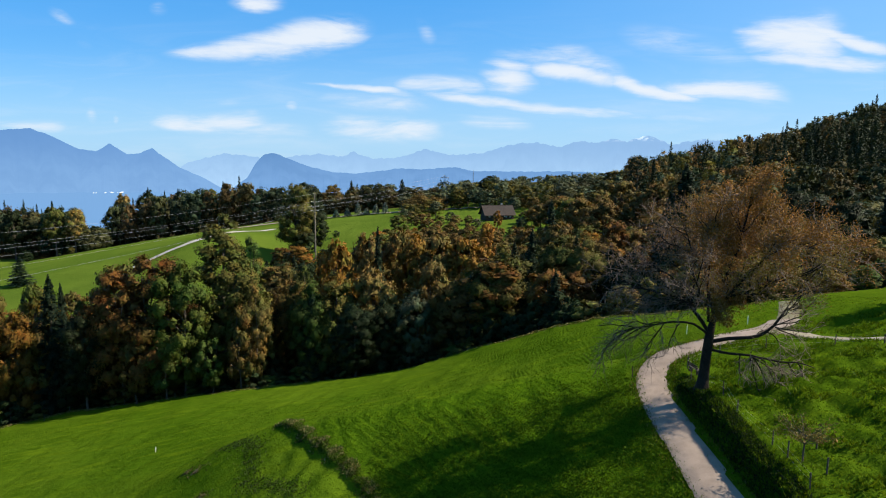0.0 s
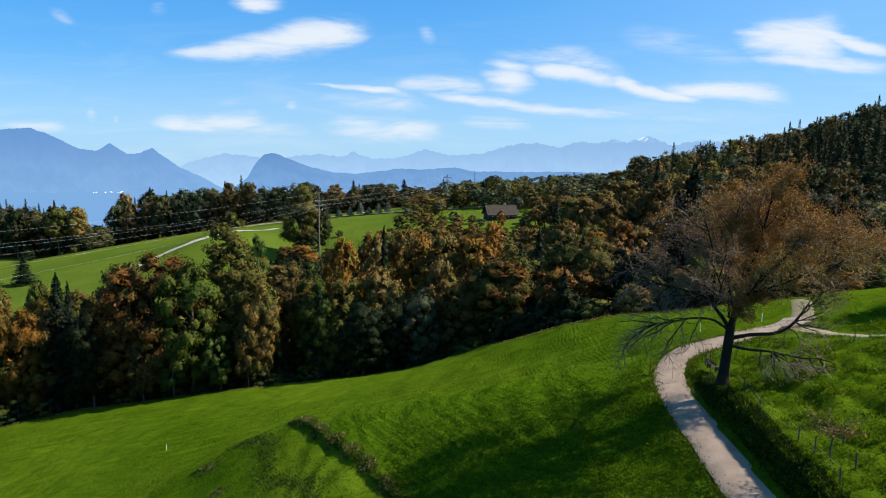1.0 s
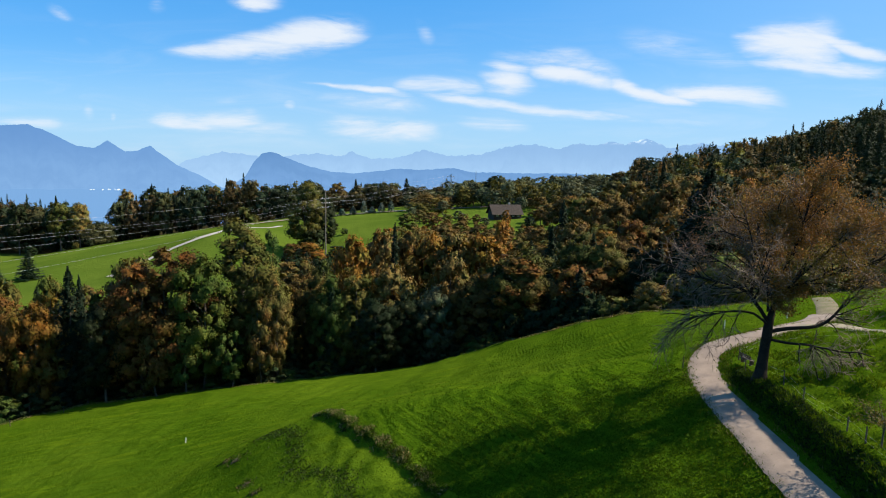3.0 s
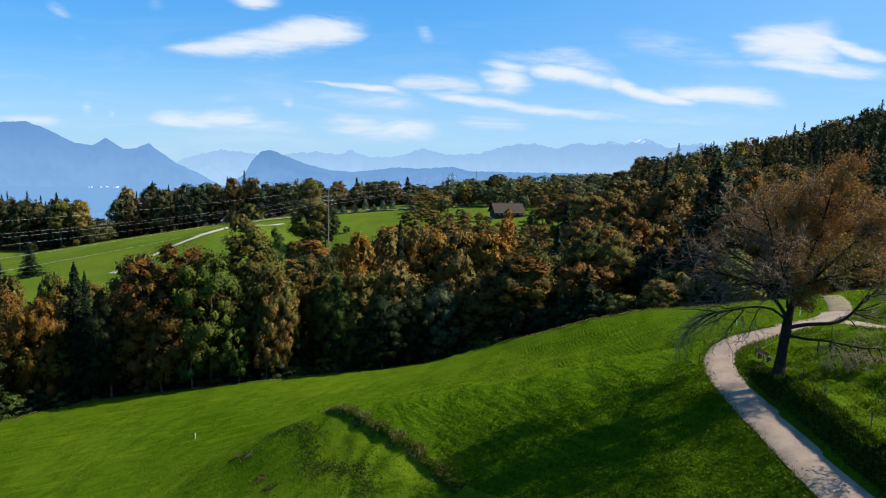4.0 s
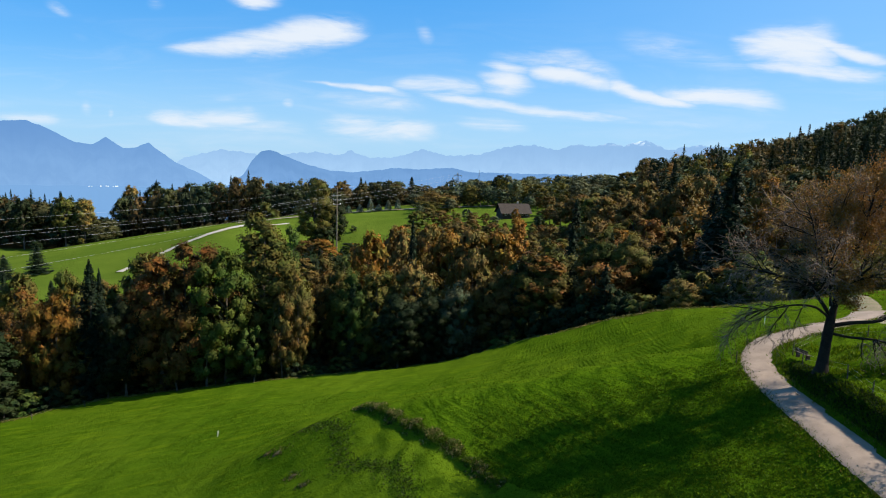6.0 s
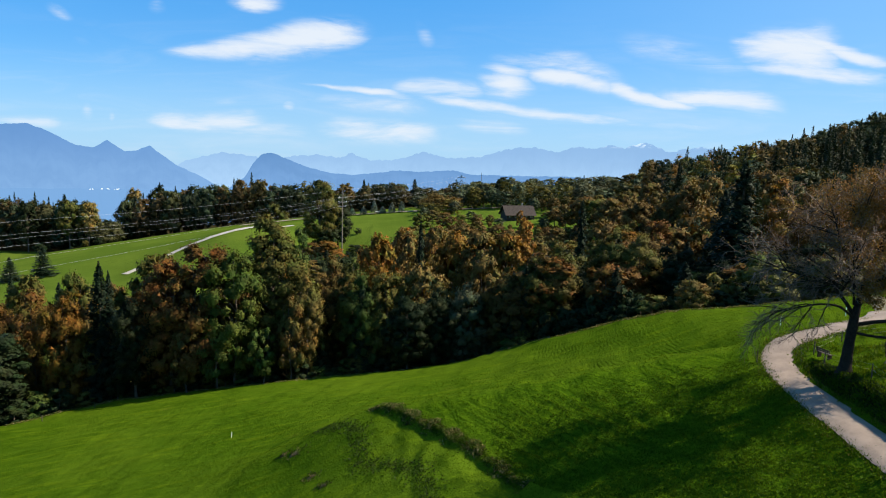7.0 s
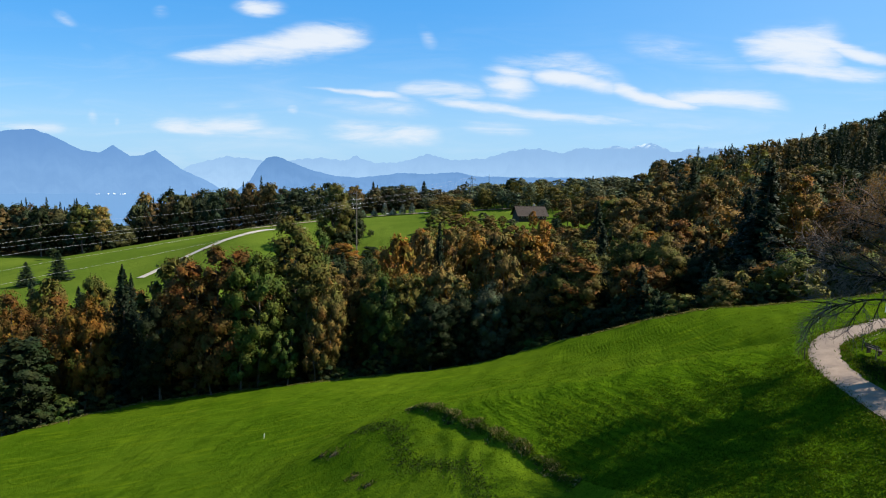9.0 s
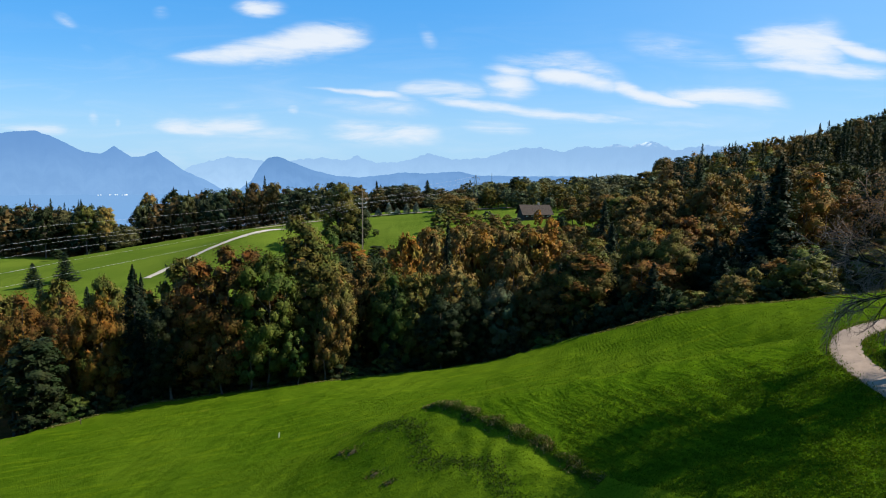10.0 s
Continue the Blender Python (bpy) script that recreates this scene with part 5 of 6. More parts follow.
        for p in pts:
            for _ in range(9):
                if rng.random() < leafy * 0.9 * (1.0 if low_tuft else float(sstep(5.5, 10.0, p[2]))):
                    at_points.append(p + rng.normal(0, 0.18, 3))
                    tints.append(shade)
    v, f = leaf_quads(rng, np.array(at_points), 0.074, 0.2, 0.65)
    tints = np.repeat(np.column_stack([np.array(tints), np.ones(len(tints))]), 4, 0)
    child("leaves", mesh_of("leaves", v, f, WOOD_LEAF, tints=tints), root, "sparse rust and yellow leaves")


make_hero(26.75, 46.9)


def make_sapling(x, y, h, r, hue, label):
    rng = np.random.default_rng(int(x * 10))
    z = float(height(x, y))
    root = thing("young_tree", x, y, z, label, "tree")
    t = Tubes(5)
    t.run(bent_line(rng, (0, 0, -0.2), (0.1, 0, h * 0.62), 6, 0.02), np.linspace(0.06, 0.035, 6))
    pts = []
    for i in range(26):
        a, e = rng.uniform(0, 6.28), rng.uniform(0.05, 0.9)
        d = np.array([math.cos(a), math.sin(a), e])
        b = bent_line(rng, (0.06, 0, h * rng.uniform(0.35, 0.6)), np.array([0, 0, h * 0.5]) + d * r * rng.uniform(0.6, 1.0), 6, 0.05)
        t.run(b, np.linspace(0.02, 0.006, 6))
        for p in b[2:]:
            pts.extend(p + rng.normal(0, 0.14, (7, 3)))
    child("stem", t.mesh("stem", BARK), root)
    v, f = leaf_quads(rng, np.array(pts), 0.075, 0.2)
    leaves = child("leaves", mesh_of("leaves", v, f, LEAF), root)
    leaves.color = (*HUES[hue], 1)


make_sapling(27.2, 34.3, 3.1, 1.75, "tan", "small staked fruit tree with brown autumn leaves")


# ---- fences, posts and bench ----
def post(x, y, h=0.95, r=0.05, name="fence_post", label="weathered round wooden fence post", mat=None, lean=0.0, group="fence posts"):
    z = float(height(x, y))
    bm = bmesh.new()
    bar(bm, (0, 0, -0.3), (lean, lean * 0.4, h), r, 8, r * 0.92)
    bmesh.ops.bevel(bm, geom=[e for e in bm.edges if all(v.co.z > h - 0.1 for v in e.verts)], offset=r * 0.3, segments=1, affect="EDGES")
    ob = part(name, bm, mat or POST_WOOD, None)
    ob.matrix_world = pose(x, y, z)
    return tagged(ob, label, "post", group)


FENCE = ((26.2, 31.8), (26.6, 36.4), (26.7, 41.2), (27.5, 45.0), (27.05, 49.9), (27.9, 52.8), (31.5, 54.6), (35.5, 54.4), (39.1, 50.5), (41.3, 47.9), (45.5, 44.5))
for i, (px, py) in enumerate(FENCE):
    post(px, py, 0.95 + 0.08 * ((i * 7) % 3), 0.045, lean=0.05 * ((i % 3) - 1))
post(27.75, 32.9, 1.0, 0.05)
post(28.6, 35.3, 1.1, 0.045, label="wooden stake beside the young tree")
post(26.7, 34.9, 1.1, 0.045, label="wooden stake beside the young tree")
post(23.3, 53.4, 1.0, 0.045)
for px, py in ((-64.3, 117.2), (-70.6, 113.4), (-77.9, 109.0), (-57.0, 117.4), (-47.0, 117.6)):
    post(px, py, 1.1, 0.07)
for px, py in ((34.8, 70.3), (40.2, 67.2)):
    post(px, py, 1.05, 0.04, "snow_marker", "pale yellow-white roadside marker post", WHITE_PAINT, 0.0, "marker posts")
post(-33.0, 80.4, 0.85, 0.04, "boundary_stake", "white painted stake standing in the meadow", WHITE_PAINT, 0.08, "stakes")


def wire(name, points, radius, mat, label, category, sag=0.0, group=""):
    """A cable hung through points."""
    cu = bpy.data.curves.new(name, "CURVE")
    cu.dimensions, cu.bevel_depth, cu.bevel_resolution = "3D", radius, 0
    cu.materials.append(mat)
    line = []
    for a, b in zip(points[:-1], points[1:]):
        a, b = Vector(a), Vector(b)
        for i in range(24):
            t = i / 24
            p = a.lerp(b, t)
            p.z -= sag * (b - a).length * 4 * t * (1 - t)
            line.append(p)
    line.append(Vector(points[-1]))
    sp = cu.splines.new("POLY")
    sp.points.add(len(line) - 1)
    for q, p in zip(sp.points, line):
        q.co = (*p, 1)
    return tagged(new(name, cu), label, category, group)


for hgt in (0.45, 0.85):
    wire("fence_wire", [(x, y, float(height(x, y)) + hgt) for x, y in FENCE], 0.0035, CABLE, "thin pale electric fence wire between posts", "wire", 0.004, "fence wires")


def make_bench(x, y, turn):
    z = float(height(x, y))
    root = thing("bench", x, y, z, "dark wooden bench beside the farm road", "bench", turn=turn)
    for dx in (-0.55, 0.55):
        bm = bmesh.new()
        box(bm, dx, 0, 0.19, 0.07, 0.38, 0.46, 0.008)
        part("leg", bm, DARK_WOOD, root)
        bm = bmesh.new()
        bar(bm, (dx, 0.17, 0.38), (dx, 0.26, 0.85), 0.03, 6)
        part("back_support", bm, DARK_WOOD, root)
    for i, (dy, dz, h) in enumerate(((-0.13, 0.45, 0.04), (0.0, 0.45, 0.04), (0.13, 0.45, 0.04))):
        bm = bmesh.new()
        box(bm, 0, dy, dz, 1.5, 0.115, h, 0.008)
        part("seat_slat", bm, DARK_WOOD, root)
    for dz in (0.62, 0.78):
        bm = bmesh.new()
        box(bm, 0, 0.20 + (dz - 0.6) * 0.2, dz, 1.5, 0.035, 0.12, 0.008)
        part("back_slat", bm, DARK_WOOD, root)


make_bench(27.9, 51.3, 100)


# ---- power line ----
def make_pole(x, y, top, label):
    z = float(height(x, y))
    root = thing("power_pole", x, y, z, label, "power pole", "power line supports")
    bm = bmesh.new()
    bar(bm, (0, 0, -1), (0, 0, top - z), 0.26, 10, 0.15)
    part("pole", bm, POLE_WOOD, root, "tall grey-brown round pole")
    for dz, w in ((3.2, 1.3), (4.8, 1.5), (6.4, 1.3)):
        bm = bmesh.new()
        box(bm, 0, 0, top - z - dz, w * 2, 0.14, 0.16, 0.01, 20)
        arm = part("crossarm", bm, STEEL, root)
        for s in (-1, 1):
            bm = bmesh.new()
            d = Vector((math.cos(radians(20)), math.sin(radians(20)), 0)) * s * w * 0.94
            for k in range(3):
                bar(bm, (d.x, d.y, top - z - dz + 0.06 + 0.12 * k), (d.x, d.y, top - z - dz + 0.17 + 0.12 * k), 0.09, 8, 0.05)
            part("insulator", bm, WHITE_PAINT, arm)


def make_pylon(x, y, top, label, spread_m=1.9):
    z = float(height(x, y)) - 0.3
    root = thing("pylon", x, y, z, label, "pylon", "power line supports")
    h = top - z
    def half(k):
        return spread_m * (1 - k) ** 1.15 + 0.22
    for sx in (-1, 1):
        for sy in (-1, 1):
            bm = bmesh.new()
            for i in range(8):
                a, b = i / 8, (i + 1) / 8
                bar(bm, (sx * half(a), sy * half(a), h * a), (sx * half(b), sy * half(b), h * b), 0.10, 4)
            part("leg", bm, STEEL, root)
    for i in range(9):
        a, b = i / 9, (i + 1) / 9
        bm = bmesh.new()
        for sx, sy in ((1, 0), (-1, 0), (0, 1), (0, -1)):
            for s in (-1, 1):
                p = (sx * half(a) + (sy != 0) * s * half(a), sy * half(a) + (sx != 0) * s * half(a), h * a)
                q = (sx * half(b) - (sy != 0) * s * half(b), sy * half(b) - (sx != 0) * s * half(b), h * b)
                bar(bm, p, q, 0.05, 4)
        part("lattice_brace", bm, STEEL, root)
    for dz, w in ((1.6, 2.3), (4.6, 3.6)):
        bm = bmesh.new()
        for s in (-1, 1):
            bar(bm, (0, 0, h - dz), (s * w, 0, h - dz), 0.11, 4)
            bar(bm, (0, 0, h - dz + 0.8), (s * w, 0, h - dz), 0.07, 4)
            bar(bm, (s * w * 0.5, 0, h - dz), (s * w * 0.5, 0, h - dz + 0.4), 0.06, 4)
        arm = part("crossarm", bm, STEEL, root)
        for s in (-1, 1):
            bm = bmesh.new()
            for k in range(4):
                bar(bm, (s * w * 0.95, 0, h - dz - 0.2 - 0.2 * k), (s * w * 0.95, 0, h - dz - 0.36 - 0.2 * k), 0.12, 6, 0.06)
            part("insulator", bm, GLASS_DARK, arm)


make_pole(-41.2, 224, 11.9, "tall wooden power pole with crossarms above the wood")
make_pylon(6.0, 350, 18.0, "grey steel lattice pylon with two crossarms")
make_pylon(66.0, 500, 15.5, "distant grey steel lattice pylon", 1.6)
LINES = (  # height at the far pylon, at the pole, where it leaves the view, sideways offset at the supports
    (17.6, 11.8, 7.7, 0.0), (16.0, 8.8, 5.2, -1.2), (16.0, 8.8, 4.7, 1.2), (13.2, 7.2, 3.0, -1.4), (13.2, 7.2, 0.9, 1.4), (12.8, 5.6, -1.9, -1.2))
for far_z, pole_z, left_z, off in LINES:
    ox, oy = off * 0.94, off * 0.34
    a, b, c = (6 + ox * 1.9, 350, far_z), (-41.2 + ox, 224 + oy, pole_z), (-82.6 + ox * 0.9, 113 + oy, left_z)
    d = (c[0] + (c[0] - b[0]) * 0.5, c[1] + (c[1] - b[1]) * 0.5, c[2] + (c[2] - b[2]) * 0.25)
    wire("power_cable", [a, b], 0.014, CABLE, "thin bright overhead power cable across the valley", "cable", 0.010, "power cables")
    wire("power_cable", [b, c, d], 0.012, CABLE, "thin bright overhead power cable across the valley", "cable", 0.008, "power cables")
bm = bmesh.new()
bar(bm, (0, 0, -1), (0, 0, 26), 0.42, 6, 0.16)
for k in range(5):
    box(bm, 0, 0, 14 + 2.2 * k, 0.9, 0.9, 0.5)
mast = part("radio_mast", bm, STEEL, None)
mast.matrix_world = pose(33.5, 600, -5.5)
tagged(mast, "slim grey radio mast behind the farm trees", "mast")


# ---- farmhouse ----
def make_farmhouse(x, y, turn):
    z = float(height(x, y)) - 0.4
    root = thing("farmhouse", x, y, z, "old dark timber farmhouse with brown tiled roof", "house", turn=turn)
    L, W, H, R, O = 13.5, 9.0, 3.2, 3.6, 0.9
    def wall_panel(name, cx, cy, sx, sy, h, mat, base=0.0):
        bm = bmesh.new()
        box(bm, cx, cy, base + h / 2, sx, sy, h, 0.02)
        return part(name, bm, mat, root)
    for s, nm in ((-1, "front_wall"), (1, "back_wall")):
        wall_panel("stone_base", 0, s * (W / 2 - 0.15), L, 0.34, 1.4, DARK_WOOD)
        bm = bmesh.new()
        for i in range(27):
            box(bm, -L / 2 + 0.25 + i * (L - 0.5) / 26, s * (W / 2 - 0.12 + 0.015 * (i % 2)), 1.4 + (H - 1.4) / 2, 0.47, 0.12, H - 1.4)
        part(nm, bm, DARK_WOOD, root, "dark vertical timber boards")
    for s in (-1, 1):
        bm = bmesh.new()
        v = [bm.verts.new(p) for p in ((s * L / 2, -W / 2 + 0.2, 0), (s * L / 2, W / 2 - 0.2, 0), (s * L / 2, W / 2 - 0.2, H), (s * L / 2, 0, H + R - 0.25), (s * L / 2, -W / 2 + 0.2, H))]
        f = bm.faces.new(v)
        ext = bmesh.ops.extrude_face_region(bm, geom=[f])["geom"]
        bmesh.ops.translate(bm, vec=(-s * 0.25, 0, 0), verts=[g for g in ext if isinstance(g, bmesh.types.BMVert)])
        bmesh.ops.recalc_face_normals(bm, faces=bm.faces)
        part("gable_wall", bm, DARK_WOOD, root)
    slope = math.atan2(R, W / 2)
    for s in (-1, 1):
        bm = bmesh.new()
        rows, n = 11, 30
        run = math.hypot(W / 2 + O, (W / 2 + O) * R / (W / 2))
        for r in range(rows):
            for c in range(n):
                k = (r + 0.5) / rows
                dy, dz = -s * (W / 2 + O) * (1 - k), H + R - (1 - k) * (W / 2 + O) * R / (W / 2)
                m = pose(-L / 2 - O + (c + 0.5) * (L + 2 * O) / n, dy, dz + 0.02 * ((r * 3 + c) % 2), math.degrees(slope) * s, 0, 0)
                bmesh.ops.create_cube(bm, size=1, matrix=m @ Matrix.Diagonal(((L + 2 * O) / n * 0.97, run / rows * 1.12, 0.10, 1)))
        part("roof_slope", bm, ROOF_TILE, root, "weathered brown roof tiles")
    bm = bmesh.new()
    bar(bm, (-L / 2 - O, 0, H + R + 0.05), (L / 2 + O, 0, H + R + 0.05), 0.14, 6)
    part("ridge", bm, ROOF_TILE, root)
    bm = bmesh.new()
    box(bm, 2.4, 0.8, H + R + 0.3, 0.8, 0.8, 1.6, 0.03)
    part("chimney", bm, PLASTER, root)
    for wx in (-5.0, -2.6, 0.2, 2.8, 5.2):
        bm = bmesh.new()
        box(bm, wx, -W / 2 - 0.04, 2.2, 1.1, 0.12, 1.05, 0.01)
        win = part("window", bm, WHITE_PAINT, root, "small white-framed window")
        for k in (-0.25, 0.25):
            bm = bmesh.new()
            box(bm, wx + k, -W / 2 - 0.10, 2.2, 0.42, 0.03, 0.85)
            part("pane", bm, GLASS_DARK, win)
    bm = bmesh.new()
    box(bm, -0.9, -W / 2 - 0.05, 1.0, 1.6, 0.12, 2.0, 0.01)
    part("door", bm, DARK_WOOD, root)


make_farmhouse(30.8, 287, 13)


# ---- young trees by the country road, cars ----
def young_row():
    for x, top in ((-63.0, -4.5), (-55.5, -3.5), (-49.0, -2.5), (-43.0, 1.0), (-38.2, -2.6), (-32.8, 0.2), (-27.4, 1.2)):
        y = 346.5 - 0.06 * (x + 40)
        b = float(height(x, y))
        rng = np.random.default_rng(int(-x * 10))
        root = thing("young_tree", x, y, b, "pale grey-green young conical tree beside the country road", "tree", "roadside young trees")
        h, r = max(top - b + 1.0, 4.0), 2.2
        t = Tubes(5)
        t.run([(0, 0, -0.3), (0, 0, h * 0.9)], [0.14, 0.03])
        child("trunk", t.mesh("trunk", BARK), root)
        n = 900
        k = rng.random(n) ** 0.8
        a = rng.uniform(0, 6.28, n)
        q = r * (1 - k) ** 0.7 * rng.uniform(0.4, 1.05, n) + 0.1
        v, f = leaf_quads(rng, np.stack([q * np.cos(a), q * np.sin(a), h * (0.12 + 0.88 * k)], 1), 0.34)
        c = child("crown", mesh_of("crown", v, f, LEAF), root)
        c.color = (0.095, 0.11, 0.085, 1)


young_row()


def make_car(x, y, turn, mat, label):
    z = float(height(x, y)) + 0.5
    root = thing("car", x, y, z, label, "car", "cars on the country road", turn)
    bm = bmesh.new()
    box(bm, 0, 0, 0.62, 4.2, 1.75, 0.62, 0.12)
    body = part("body", bm, mat, root)
    bm = bmesh.new()
    box(bm, -0.2, 0, 1.15, 2.3, 1.5, 0.55, 0.16)
    part("cabin", bm, GLASS_DARK, body)
    for sx in (-1.3, 1.3):
        for sy in (-0.85, 0.85):
            bm = bmesh.new()
            bar(bm, (sx, sy - 0.1, 0.32), (sx, sy + 0.1, 0.32), 0.32, 12)
            part("wheel", bm, GLASS_DARK, root)


make_car(-40.5, 348.6, 4, WHITE_PAINT, "small white car on the country road")


# ---- far shore houses ----
def shore_house(az, r, s):
    a = radians(az)
    x, y = r * math.sin(a), r * math.cos(a)
    root = thing("lakeside_house", x, y, -118.6, "tiny pale house on the far lake shore", "house", "lakeside village", -az)
    bm = bmesh.new()
    box(bm, 0, 0, s * 0.4, s * 1.6, s, s * 0.8)
    part("wall", bm, WHITE_PAINT, root)
    bm = bmesh.new()
    m = Matrix.Translation((0, 0, s * 0.8)) @ pose(0, 0, 0, 0, 90, 0)
    bmesh.ops.create_cone(bm, cap_ends=True, segments=3, radius1=s * 0.62, radius2=s * 0.62, depth=s * 1.7, matrix=m)
    part("roof", bm, WHITE_PAINT, root)


village = random.Random(4)
for _ in range(13):
    shore_house(village.uniform(-30.3, -27.6), village.uniform(3640, 3700), village.uniform(1.8, 4.2))


# ---- rough bank, tussocks and blades of the meadow ----
def blades(name, xs, ys, tall, wide, hues, label, seed, count=3, mat=None):
    """Upright tufts of grass; each is a few bent leaves."""
    rng = np.random.default_rng(seed)
    n = len(xs)
    z = ground_z(xs, ys) - 0.02
    V, C = [], []
    for k in range(count):
        a = rng.uniform(0, 6.28, n)
        h = tall * rng.uniform(0.5, 1.25, n)
        w = wide * rng.uniform(0.6, 1.3, n)
        lean = rng.normal(0, 0.55, (n, 2)) * h[:, None]
        ox, oy = rng.normal(0, wide * 1.4, (2, n))
        bx, by = xs + ox, ys + oy
        dx, dy = np.cos(a) * w, np.sin(a) * w
        V.append(np.stack([np.stack([bx - dx, by - dy, z], 1), np.stack([bx + dx, by + dy, z], 1), np.stack([bx + lean[:, 0], by + lean[:, 1], z + h], 1)], 1))
        c = np.array([HUES[hues[i]] for i in rng.integers(0, len(hues), n)]) * rng.uniform(0.75, 1.25, (n, 1))
        C.append(np.repeat(np.concatenate([c, np.ones((n, 1))], 1), 3, 0))
    v = np.concatenate(V).reshape(-1, 3)
    ob = new(name, mesh_of(name, v, np.arange(len(v)).reshape(-1, 3), mat or BLADE, tints=np.concatenate(C)))
    return tagged(ob, label, "grass", kind="stuff")


HUES["blade"], HUES["blade_dark"], HUES["blade_light"] = (0.047, 0.084, 0.003), (0.030, 0.060, 0.002), (0.076, 0.112, 0.005)
HUES["straw"] = (0.22, 0.18, 0.085)
grass_rng = np.random.default_rng(9)


def off_road(x, y):
    d, _ = line_distance(x, y, ROAD)
    d2, _ = line_distance(x, y, TRACK)
    return (d > ROAD_W + 0.05) & (d2 > 0.75)


def sward():
    gx, gy = grass_rng.uniform(-40, 56, 130000), 31 + 60 * grass_rng.random(130000) ** 2.0
    keep = off_road(gx, gy) & (np.abs(gx) < 0.86 * gy + 12)
    blades("meadow_grass", gx[keep], gy[keep], 0.11, 0.045, ("blade", "blade", "blade_dark", "blade_light"), "short green meadow grass on the slope", 1, 1)
    # long unmown grass on the steep part below the terrace
    rx, ry = grass_rng.uniform(0, 23, 60000), grass_rng.uniform(31, 60, 60000)
    u, v = bank_uv(rx, ry)
    lump = np.sin(rx * 1.3 + 1.7 * np.sin(ry * 0.9)) + np.sin(ry * 1.9 + rx * 0.5) + grass_rng.normal(0, 0.6, len(rx))
    keep = off_road(rx, ry) & (v > 0.8) & (ry < 58 - 0.13 * rx) & (lump > -1.6) & (grass_rng.random(len(rx)) < sstep(60, 48, ry))
    blades("rough_grass", rx[keep], ry[keep], 0.12, 0.05, ("blade_dark", "blade", "blade_dark", "blade"), "long dark unmown grass on the steep slope", 12, 2)
    # pale dry fringe where the meadow meets the wood
    fx = grass_rng.uniform(-84, 72, 14000)
    fy = edge_y(fx) + grass_rng.normal(1.2, 0.5, len(fx))
    blades("fringe_grass", fx, fy, 0.16, 0.09, ("dry", "straw", "blade", "blade_dark"), "pale dry grass fringe along the wood", 13, 2)
    # tussocks right of the road
    tx, ty = grass_rng.uniform(24.8, 56, 26000), grass_rng.uniform(30, 62, 26000)
    d, s = line_distance(tx, ty, ROAD)
    keep = off_road(tx, ty) & (s > 0) & (np.sin(tx * 1.1 + 2.2 * np.sin(ty * 0.7)) + np.sin(ty * 1.7 + tx * 0.4) > 0.1)
    blades("tussock_grass", tx[keep], ty[keep], 0.30, 0.05, ("blade", "blade_dark", "blade_light", "blade_light"), "longer tussocky pasture grass behind the fence", 2, 2)
    # weeds on the steep cut beside the road; the bank's shade is put into their dark hues
    wy = grass_rng.uniform(22, 51, 15000)
    wx = np.interp(wy, [p[1] for p in ROAD[:7]], [p[0] for p in ROAD[:7]]) + grass_rng.uniform(1.5, 3.1, len(wy))
    blades("bank_weeds", wx, wy, 0.15, 0.06, ("dark", "blade_dark", "blade_dark", "spruce"), "rank weeds on the steep road bank, coloured dark like its shade", 21, 3)
    # road verges
    pts = smooth_line(ROAD[:12], 0.05)
    q = np.repeat(pts, 4, 0) + grass_rng.normal(0, 0.3, (len(pts) * 4, 2))
    t = np.gradient(pts, axis=0)
    t /= np.linalg.norm(t, axis=1)[:, None]
    side = np.repeat(np.stack([t[:, 1], -t[:, 0]], 1), 4, 0) * np.where(grass_rng.random((len(q), 1)) < 0.5, -1, 1) * (ROAD_W + 0.22)
    blades("verge_grass", q[:, 0] + side[:, 0], q[:, 1] + side[:, 1], 0.22, 0.04, ("blade", "blade_light", "dry", "blade_dark"), "uneven grass verge beside the road", 3, 2)


sward()


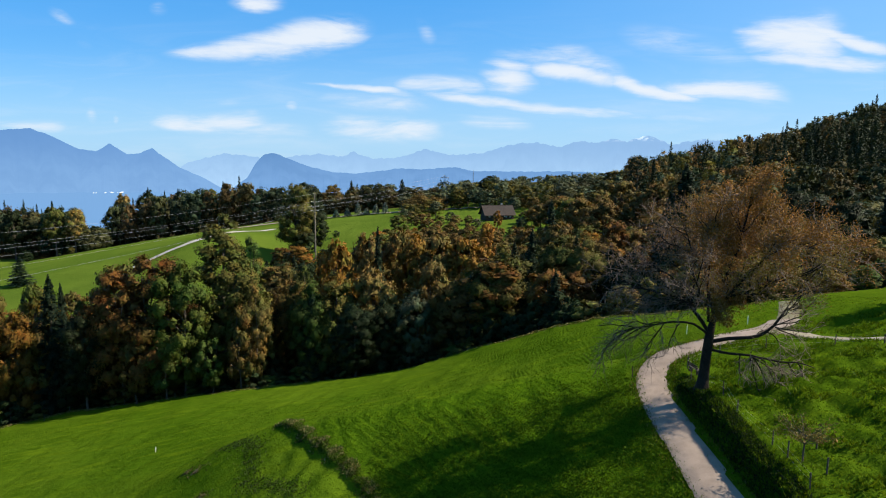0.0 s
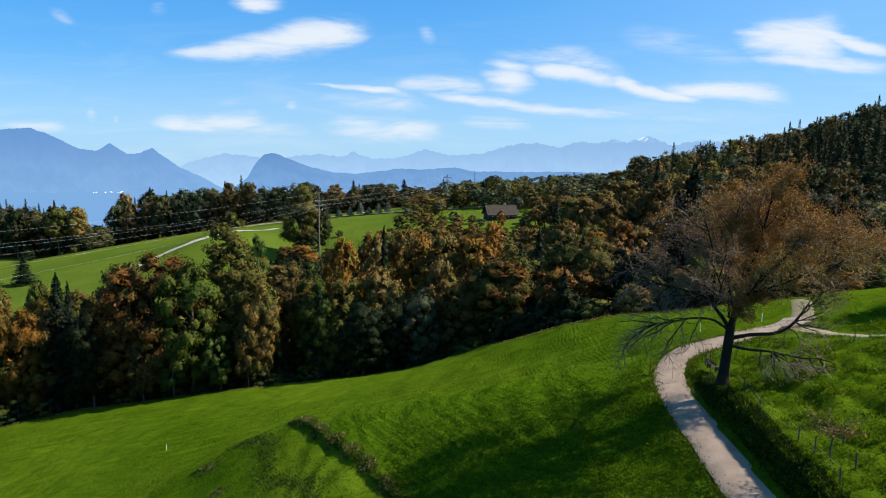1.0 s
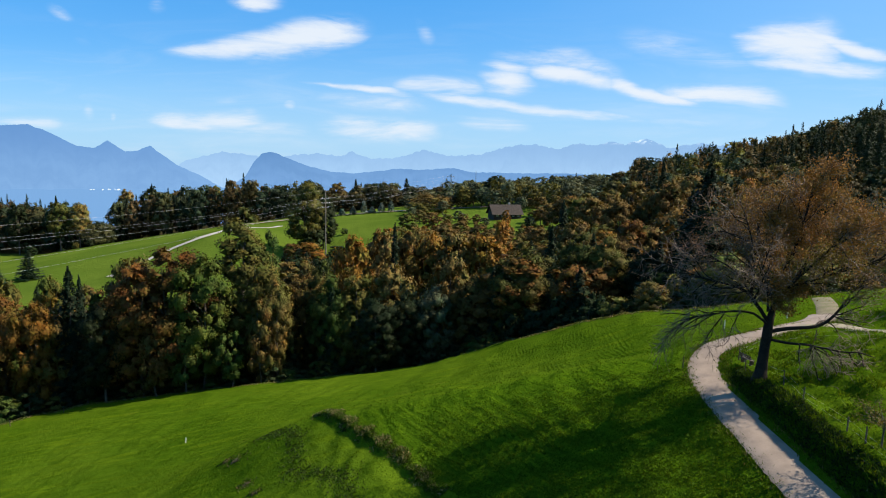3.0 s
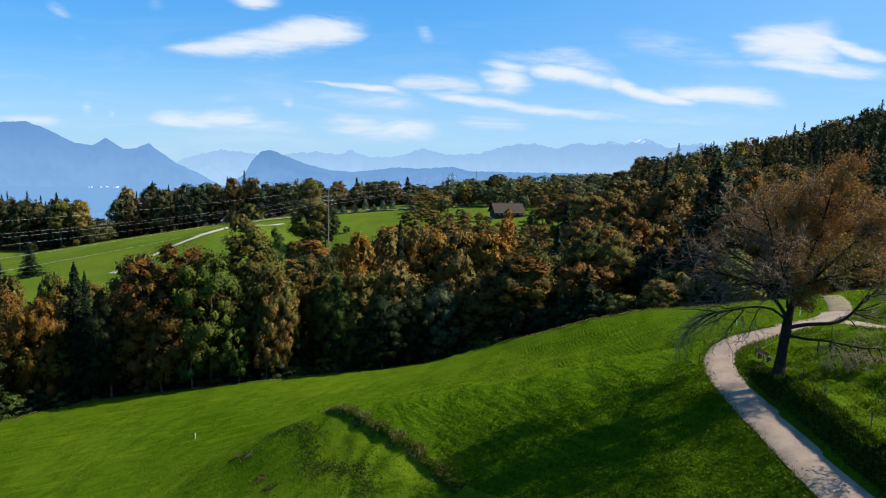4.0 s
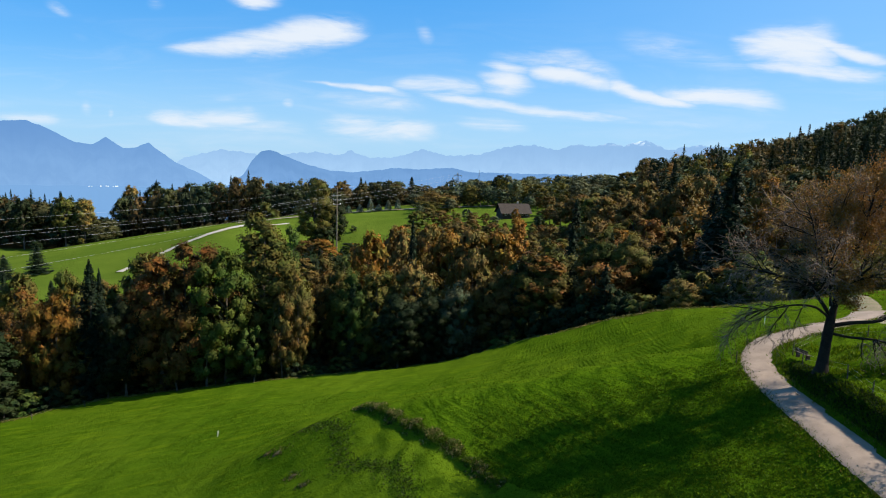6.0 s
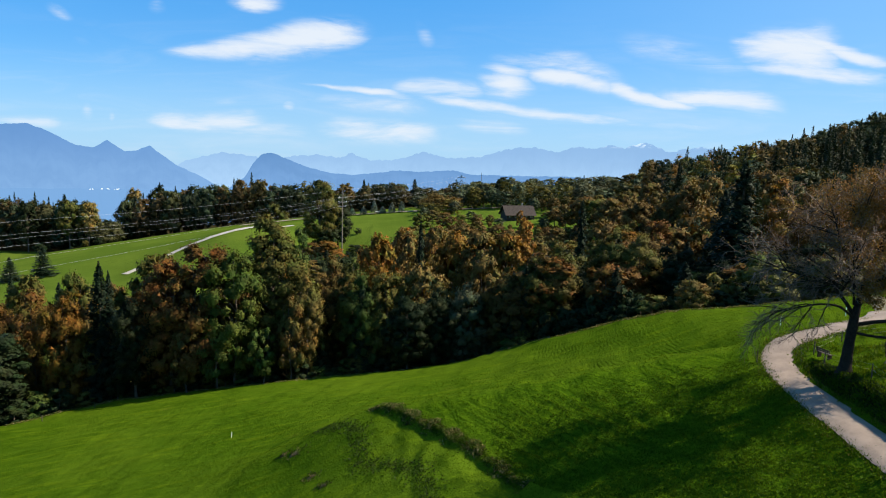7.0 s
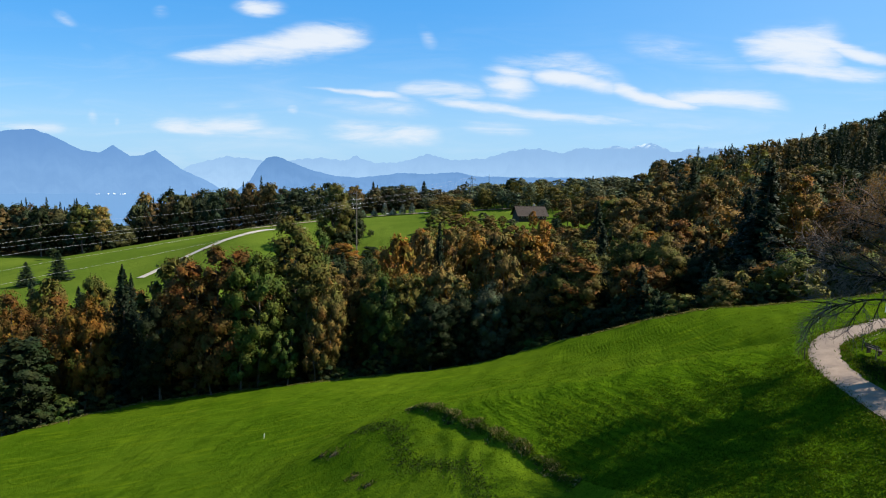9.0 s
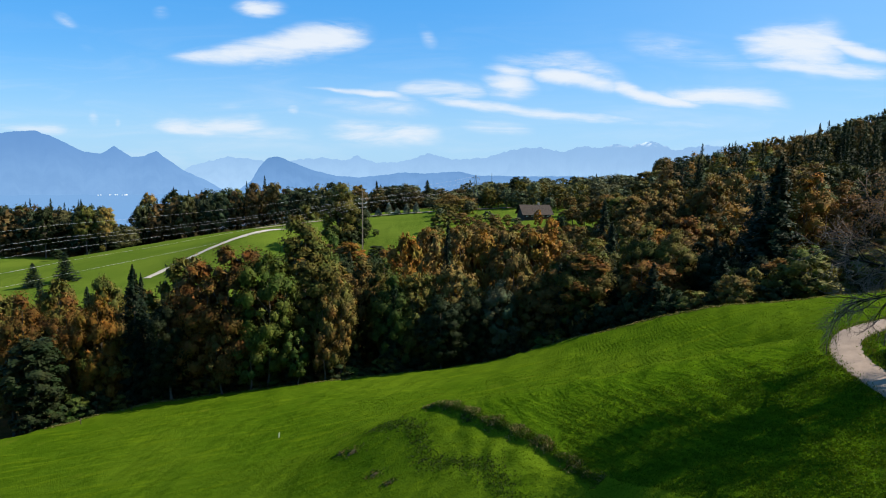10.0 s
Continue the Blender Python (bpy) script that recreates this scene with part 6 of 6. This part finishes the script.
def rough_bank():
    n = 7000
    u, v = grass_rng.uniform(-0.3, 26, n), grass_rng.normal(0.25, 0.40, n)
    v = v * (0.5 + 0.5 * np.sin(u * 0.9) ** 2) * np.clip(u * 0.5 + 0.4, 0.3, 1)
    x, y = BANK_TIP[0] + u * 0.551 + v * 0.835, BANK_TIP[1] - u * 0.835 + v * 0.551
    lump = np.sin(u * 1.7) + np.sin(u * 4.1 + 1.0) + grass_rng.normal(0, 0.7, n)
    for level, (lo, hi, tall, hues) in enumerate(((-9, -0.3, 0.08, ("blade_dark", "blade", "green")), (-0.3, 0.9, 0.13, ("blade_dark", "dry", "green", "blade")),
                                                  (0.9, 9, 0.20, ("straw", "dry", "green", "blade_dark", "green")))):
        k = (lump > lo) & (lump <= hi)
        blades("bank_grass", x[k], y[k], tall, 0.075, hues, "rank dry grass and weeds along the bank", 5 + level, 3)
    m = 2200
    u = grass_rng.uniform(-3, 26, m)
    v = -4.6 - 0.05 * u + 0.9 * np.sin(u * 0.45) + grass_rng.normal(0, 0.75, m)
    x, y = BANK_TIP[0] + u * 0.551 + v * 0.835, BANK_TIP[1] - u * 0.835 + v * 0.551
    blades("ditch_grass", x, y, 0.16, 0.05, ("dark", "blade_dark", "green"), "darker coarse grass in a shallow dip", 6, 3)


rough_bank()


def earth_patch(x, y, r, seed):
    rng = np.random.default_rng(seed)
    a = np.arange(18) * 6.283 / 18
    rr = r * rng.uniform(0.55, 1.1, 18)
    ring = np.stack([x + rr * np.cos(a), y + 0.6 * rr * np.sin(a)], 1)
    mid = np.stack([x + 0.5 * rr * np.cos(a), y + 0.3 * rr * np.sin(a)], 1)
    p = np.concatenate([[[x, y]], mid, ring])
    z = ground_z(p[:, 0], p[:, 1]) + np.concatenate([[0.10], np.full(18, 0.09), np.full(18, -0.05)])
    f = [(0, 1 + i, 1 + (i + 1) % 18) for i in range(18)]
    f += [(1 + i, 19 + i, 19 + (i + 1) % 18) for i in range(18)] + [(1 + i, 19 + (i + 1) % 18, 1 + (i + 1) % 18) for i in range(18)]
    ob = new("earth_patch", mesh_of("earth_patch", np.column_stack([p, z]), f, DRY_EARTH, True))
    tagged(ob, "bare brown scuffed earth patch in the pasture", "bare earth", "earth patches")
    n = 90
    q = np.stack([x + grass_rng.normal(0, r * 0.8, n), y + grass_rng.normal(0, r * 0.55, n)], 1)
    blades("patch_grass", q[:, 0], q[:, 1], 0.22, 0.05, ("blade_dark", "dark", "dry"), "coarse grass round bare earth", seed, 2)


for i, (px, py, pr) in enumerate(((-20.3, 63.3, 0.8), (-17.2, 57.4, 0.6), (-21.8, 64.6, 0.5), (-7.9, 60.1, 0.4), (-15.5, 54.8, 0.5))):
    earth_patch(px, py, pr, 30 + i)
